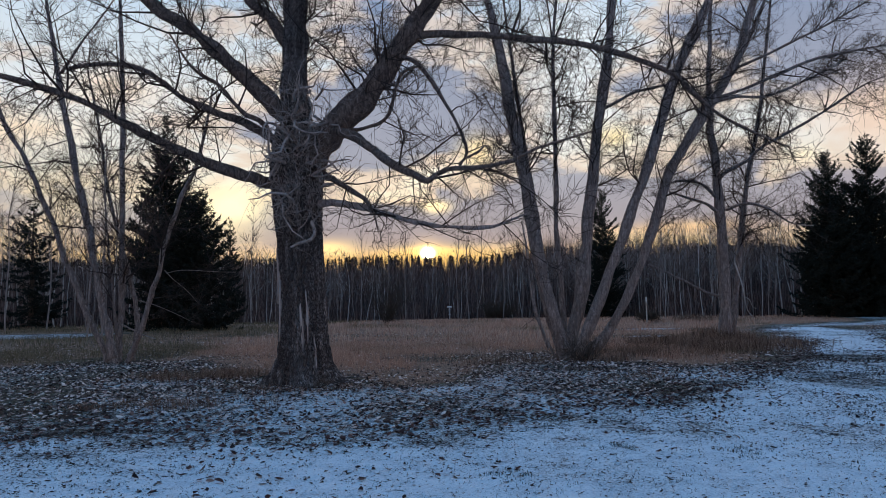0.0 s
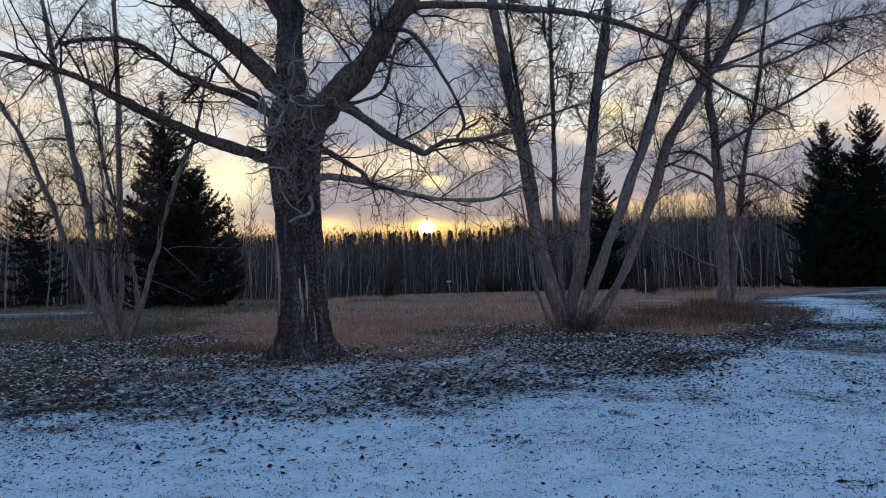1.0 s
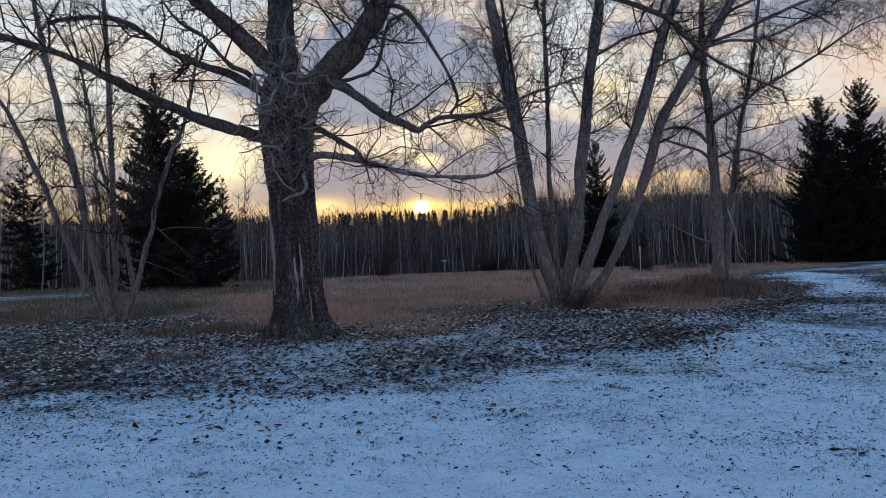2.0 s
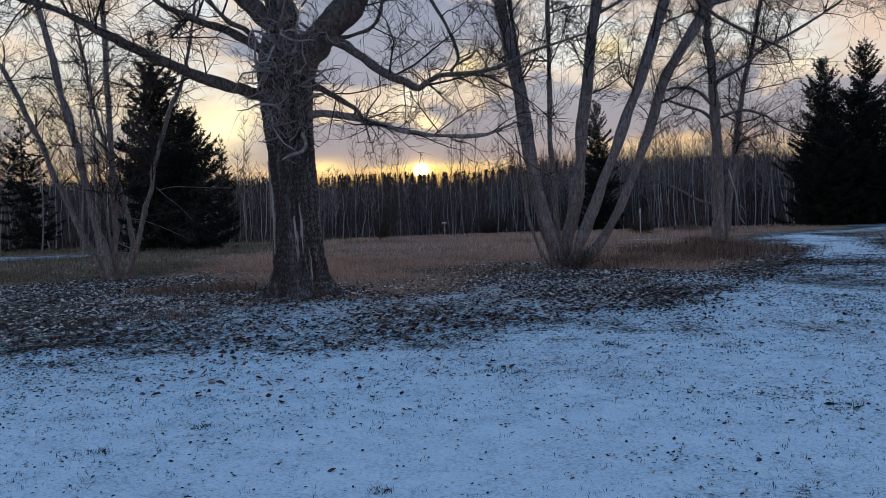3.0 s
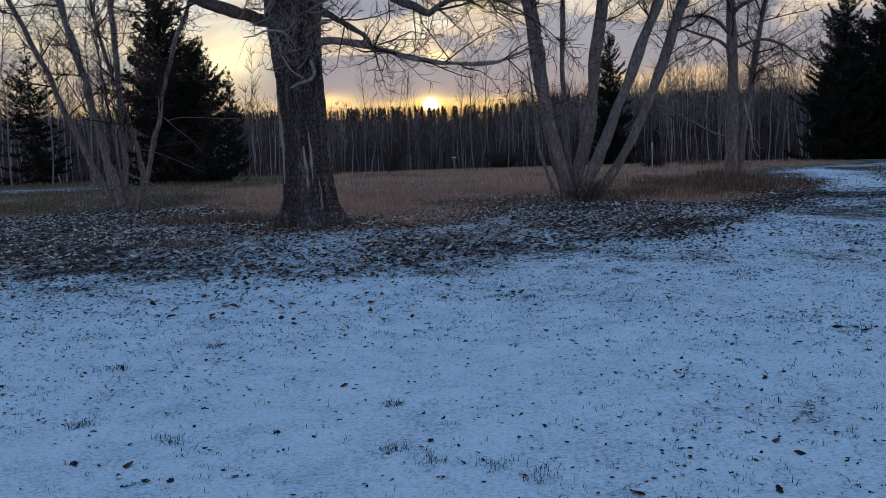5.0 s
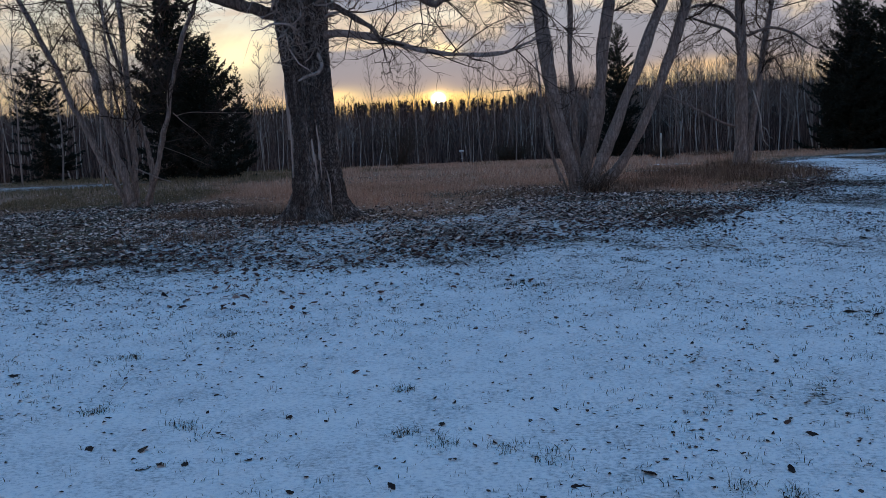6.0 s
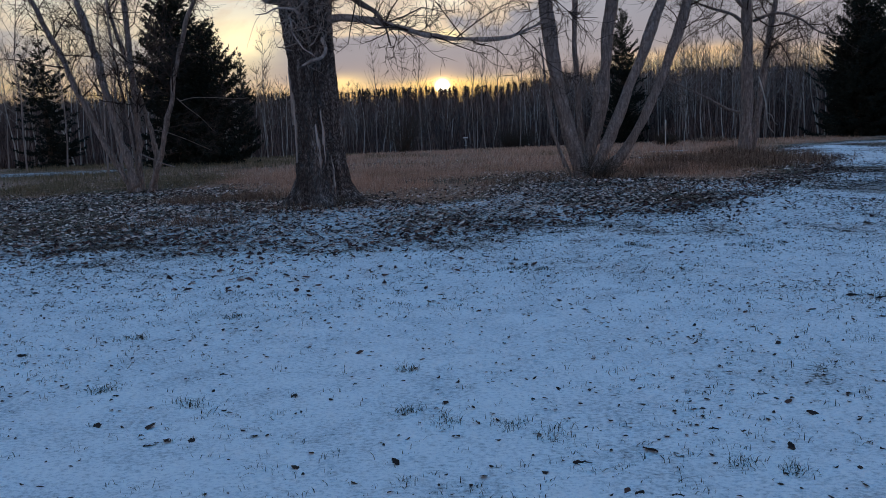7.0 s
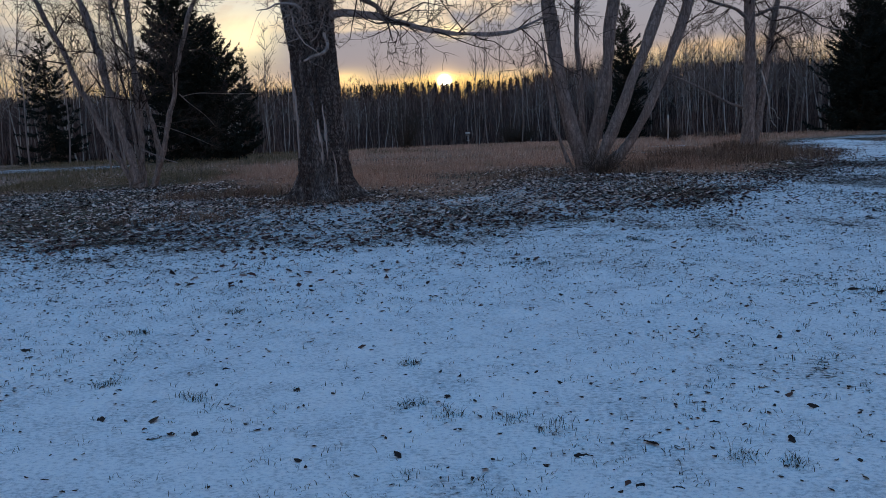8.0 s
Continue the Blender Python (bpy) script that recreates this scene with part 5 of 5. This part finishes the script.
# ---------------------------------------------------------------- small things
# leaves lying singly on the snow
# x, y and length, near the eye, further off and towards the trees
LEAVES_NEAR = [(-2.85, 4.51, 0.073), (-1.87, 3.69, 0.045), (-1.76, 3.27, 0.059), (-1.50, 3.25, 0.070), (-1.49, 3.13, 0.062), (-1.41, 3.04, 0.066), (-1.39, 4.00, 0.045), (-1.35, 3.07, 0.057), (-1.24, 3.07, 0.046),
               (-1.01, 4.50, 0.050), (-0.97, 3.10, 0.045), (-0.90, 3.60, 0.045), (-0.71, 2.77, 0.045), (-0.66, 4.34, 0.056), (-0.60, 3.75, 0.045), (-0.31, 2.78, 0.045), (-0.12, 3.14, 0.045), (-0.12, 3.43, 0.045),
               (0.04, 2.64, 0.045), (0.31, 3.45, 0.045), (0.43, 2.74, 0.076), (0.45, 3.59, 0.045), (0.55, 2.49, 0.045), (0.59, 2.47, 0.045), (0.72, 2.45, 0.045), (0.72, 2.84, 0.070), (0.82, 2.79, 0.052),
               (1.03, 3.29, 0.045), (1.04, 3.04, 0.052), (1.28, 2.83, 0.052), (1.41, 3.46, 0.045), (1.49, 3.34, 0.052), (1.53, 3.19, 0.057)]
LEAVES_MIDDLE = [(-3.17, 5.73, 0.048), (-2.64, 4.67, 0.046), (-1.99, 4.79, 0.051), (-1.32, 4.76, 0.053), (-0.95, 5.29, 0.046), (-0.70, 4.60, 0.042), (-0.21, 5.99, 0.046), (0.09, 5.35, 0.046), (0.10, 4.88, 0.039),
                 (0.38, 4.67, 0.037), (0.45, 5.22, 0.059), (0.72, 5.58, 0.067), (0.78, 5.44, 0.043), (1.14, 5.60, 0.048), (1.66, 5.97, 0.043), (1.78, 4.82, 0.037), (1.93, 5.05, 0.039), (2.32, 5.42, 0.077),
                 (2.40, 5.07, 0.067), (2.56, 4.83, 0.043), (2.73, 4.80, 0.058), (2.86, 5.45, 0.080), (2.92, 5.46, 0.063), (2.99, 5.31, 0.071), (2.99, 5.44, 0.055), (3.18, 6.12, 0.055)]
LEAVES_FAR = [(-3.97, 6.62, 0.076), (-3.71, 6.90, 0.066), (-3.59, 6.61, 0.080), (-3.57, 7.66, 0.080), (-3.27, 7.75, 0.059), (-2.64, 6.56, 0.051), (-2.62, 7.61, 0.062), (-1.85, 7.70, 0.080), (-1.45, 6.21, 0.080),
              (-1.36, 6.26, 0.056), (-0.40, 6.49, 0.079), (-0.34, 6.26, 0.068), (-0.30, 7.43, 0.053), (-0.24, 6.33, 0.047), (0.09, 6.91, 0.080), (0.43, 6.81, 0.059), (0.60, 7.17, 0.071), (0.68, 7.16, 0.080),
              (1.73, 7.78, 0.078), (1.79, 6.32, 0.058), (2.00, 6.72, 0.056), (2.23, 7.58, 0.067), (3.02, 7.19, 0.061), (3.05, 6.44, 0.051), (3.48, 8.03, 0.072)]


def single_leaf(rng, size):
    """An oval leaf with a wavy rim, curled along and across, on a short stalk."""
    u, w = np.meshgrid(np.linspace(0, 1, 9), np.linspace(-1, 1, 7), indexing="ij")
    half = 0.36 * np.sin(np.pi * np.clip(u, 0.02, 0.985)) ** 0.75 * (1.15 - 0.35 * u)
    half = half * (1 + 0.16 * np.sin(u * 17 + rng.uniform(0, 6)) * np.sign(w) + 0.12 * np.sin(u * 31 + rng.uniform(0, 6)))
    x, y = (u - 0.5) * size, half * w * size * rng.uniform(0.75, 1.0)
    z = size * (rng.uniform(0.02, 0.18) * w**2 * (0.6 + 0.4 * np.sin(u * 6 + rng.uniform(0, 6))) + rng.uniform(-0.1, 0.2) * (u - 0.4) ** 2 * 1.6 + 0.02 * np.sin(u * 17 + w * 5))
    ids = np.arange(63).reshape(9, 7)
    faces = np.stack([ids[:-1, :-1], ids[1:, :-1], ids[1:, 1:], ids[:-1, 1:]], -1).reshape(-1, 4)
    stalk = np.array([(-0.5, -0.008, 0.01), (-0.5, 0.008, 0.01), (-0.72, 0.01, 0.05), (-0.72, -0.004, 0.05)]) * size
    v = np.concatenate([np.stack([x, y, z], -1).reshape(-1, 3), stalk])
    faces = np.concatenate([faces, [[63, 64, 65, 66]]])
    turn = np.array(Euler((rng.normal(0, 0.25), rng.normal(0, 0.25), rng.uniform(0, 6.28))).to_matrix())
    v = v @ turn.T
    v[:, 2] -= v[:, 2].min() + 0.004
    return v, faces


for k, (lx, ly, size) in enumerate(LEAVES_NEAR + LEAVES_MIDDLE + LEAVES_FAR):
    rng = np.random.default_rng(300 + k)
    reddish = k % 9 == 4
    v, f = single_leaf(rng, size)
    v[:, 2] *= 0.85
    ob = new("fallen_leaf", fill_mesh("fallen_leaf", v, [f], LEAF_RED if reddish else LEAF_DARK))
    ob.location = (lx, ly, float(land(lx, ly)))
    tagged(ob, "curled reddish-brown leaf lying on snow" if reddish else "curled dark brown leaf lying on snow", "leaf", "leaves on the snow")


# more single leaves where the litter thins out towards the lawn
rng = np.random.default_rng(901)
shapes = [fill_mesh("fallen_leaf", *[(v, [f]) for v, f in [single_leaf(rng, rng.uniform(0.045, 0.075))]][0], LEAF_DARK if k % 3 else LEAF_RIM) for k in range(9)]
x, y = rng.uniform(-6, 7, 1500), rng.uniform(7.0, 14, 1500)
gap = edge_distance(ISLAND, x, y)
for lx, ly in np.stack([x, y], -1)[(gap > -1.0) & (gap < 0.15)][:150]:
    ob = new("fallen_leaf", shapes[rng.integers(9)])
    ob.location, ob.rotation_euler = (lx, ly, float(land(lx, ly))), (0, 0, rng.uniform(0, 6.28))
    tagged(ob, "curled brown leaf lying at the edge of the lawn's snow", "leaf", "leaves on the snow")


def tube_part(name, rows, sides, mat, parent, label=""):
    t = Tubes()
    t.add(rows, sides)
    return part(name, t.mesh(name, mat), parent, label)


# trail marker post
post = tree("marker_post", 11.8, 43.4, "thin pale wooden marker post in the meadow grass", "post")
tube_part("pole", [(0, 0, -0.2, 0.032), (0, 0, 0.9, 0.032), (0, 0, 1.0, 0.032)], 10, POST, post)
tube_part("cap", [(0, 0, 1.0, 0.01), (0, 0, 1.005, 0.046), (0, 0, 1.5, 0.046), (0, 0, 1.51, 0.01)], 10, POST, post, "thicker head of the post")

# throwing-game basket on a pole
basket = tree("disc_basket", 0.72, 84.0, "steel disc basket on a pole with a white rim", "basket")
tube_part("pole", [(0, 0, -0.3, 0.03), (0, 0, 0.7, 0.03), (0, 0, 1.55, 0.03)], 8, STEEL, basket)
tube_part("rim", [(0, 0, 1.44, 0.25), (0, 0, 1.45, 0.27), (0, 0, 1.58, 0.27), (0, 0, 1.60, 0.02)], 18, WHITE, basket, "white band round the top")
tube_part("tray", [(0, 0, 0.62, 0.02), (0, 0, 0.62, 0.15), (0, 0, 0.7, 0.17)], 18, STEEL, basket)
for k in range(10):
    a = k * math.pi / 5
    tube_part("chain", [(0.18 * math.cos(a), 0.18 * math.sin(a), 1.4, 0.005), (0.1 * math.cos(a), 0.1 * math.sin(a), 1.05, 0.005), (0.05 * math.cos(a), 0.05 * math.sin(a), 0.8, 0.005)], 4, STEEL, basket)


def bush(name, x, y, height, radius, label, seed, stems=26, mat=None, level=2, thick=0.02):
    rng = np.random.default_rng(seed)
    ob = tree(name, x, y, label, "shrub")
    t = Tubes()
    for _ in range(stems):
        a, r = rng.uniform(0, 2 * np.pi), rng.random() ** 0.5
        d = np.array([math.cos(a) * r * radius, math.sin(a) * r * radius, height * rng.uniform(0.6, 1.0)])
        ln = np.linalg.norm(d)
        grow(t, rng, (math.cos(a) * 0.1, math.sin(a) * 0.1, -0.05), d / ln, ln, thick, level, 0.05, 0.2, 2.0)
    part("crown", t.mesh("crown", mat or SHRUB), ob)
    return ob


bush("willow_shrub", -3.8, 50.0, 3.0, 1.3, "bare many-stemmed willow shrub in the meadow", 41, 16, None, 2, 0.035)
bush("low_shrub", 12.2, 44.6, 0.75, 0.75, "low dense twiggy shrub beside the post", 42, 170, None, 1, 0.03)
bush("dark_bush", 5.8, 80.0, 2.1, 2.4, "dark dense bush before the woods", 43, 120, None, 1, 0.045)
bush("weed_tuft", 3.5, 18.45, 0.5, 0.6, "dark withered weeds at the foot of the poplar clump", 44, 110, None, 1, 0.005)
bush("weed_tuft", -2.3, 13.35, 0.3, 0.3, "dry weeds at the foot of the old poplar", 45, 30, None, 1, 0.005)

# a few dead leaves still hanging on the clump
for k, (dx, dz) in enumerate(((1.05, 5.0), (1.0, 5.08), (0.94, 4.72), (1.06, 4.64), (1.1, 4.36), (1.0, 4.82))):
    rng = np.random.default_rng(500 + k)
    v, f = leaf_arrays(rng, np.array([0.0]), np.array([0.0]), np.array([0.10]), 0.0, 0.9)
    v = v - v.mean(0) + np.array([dx, -0.1, dz])
    part("dead_leaf", fill_mesh("dead_leaf", v, [f], LEAF_DARK, False), clump, "withered leaf still hanging")
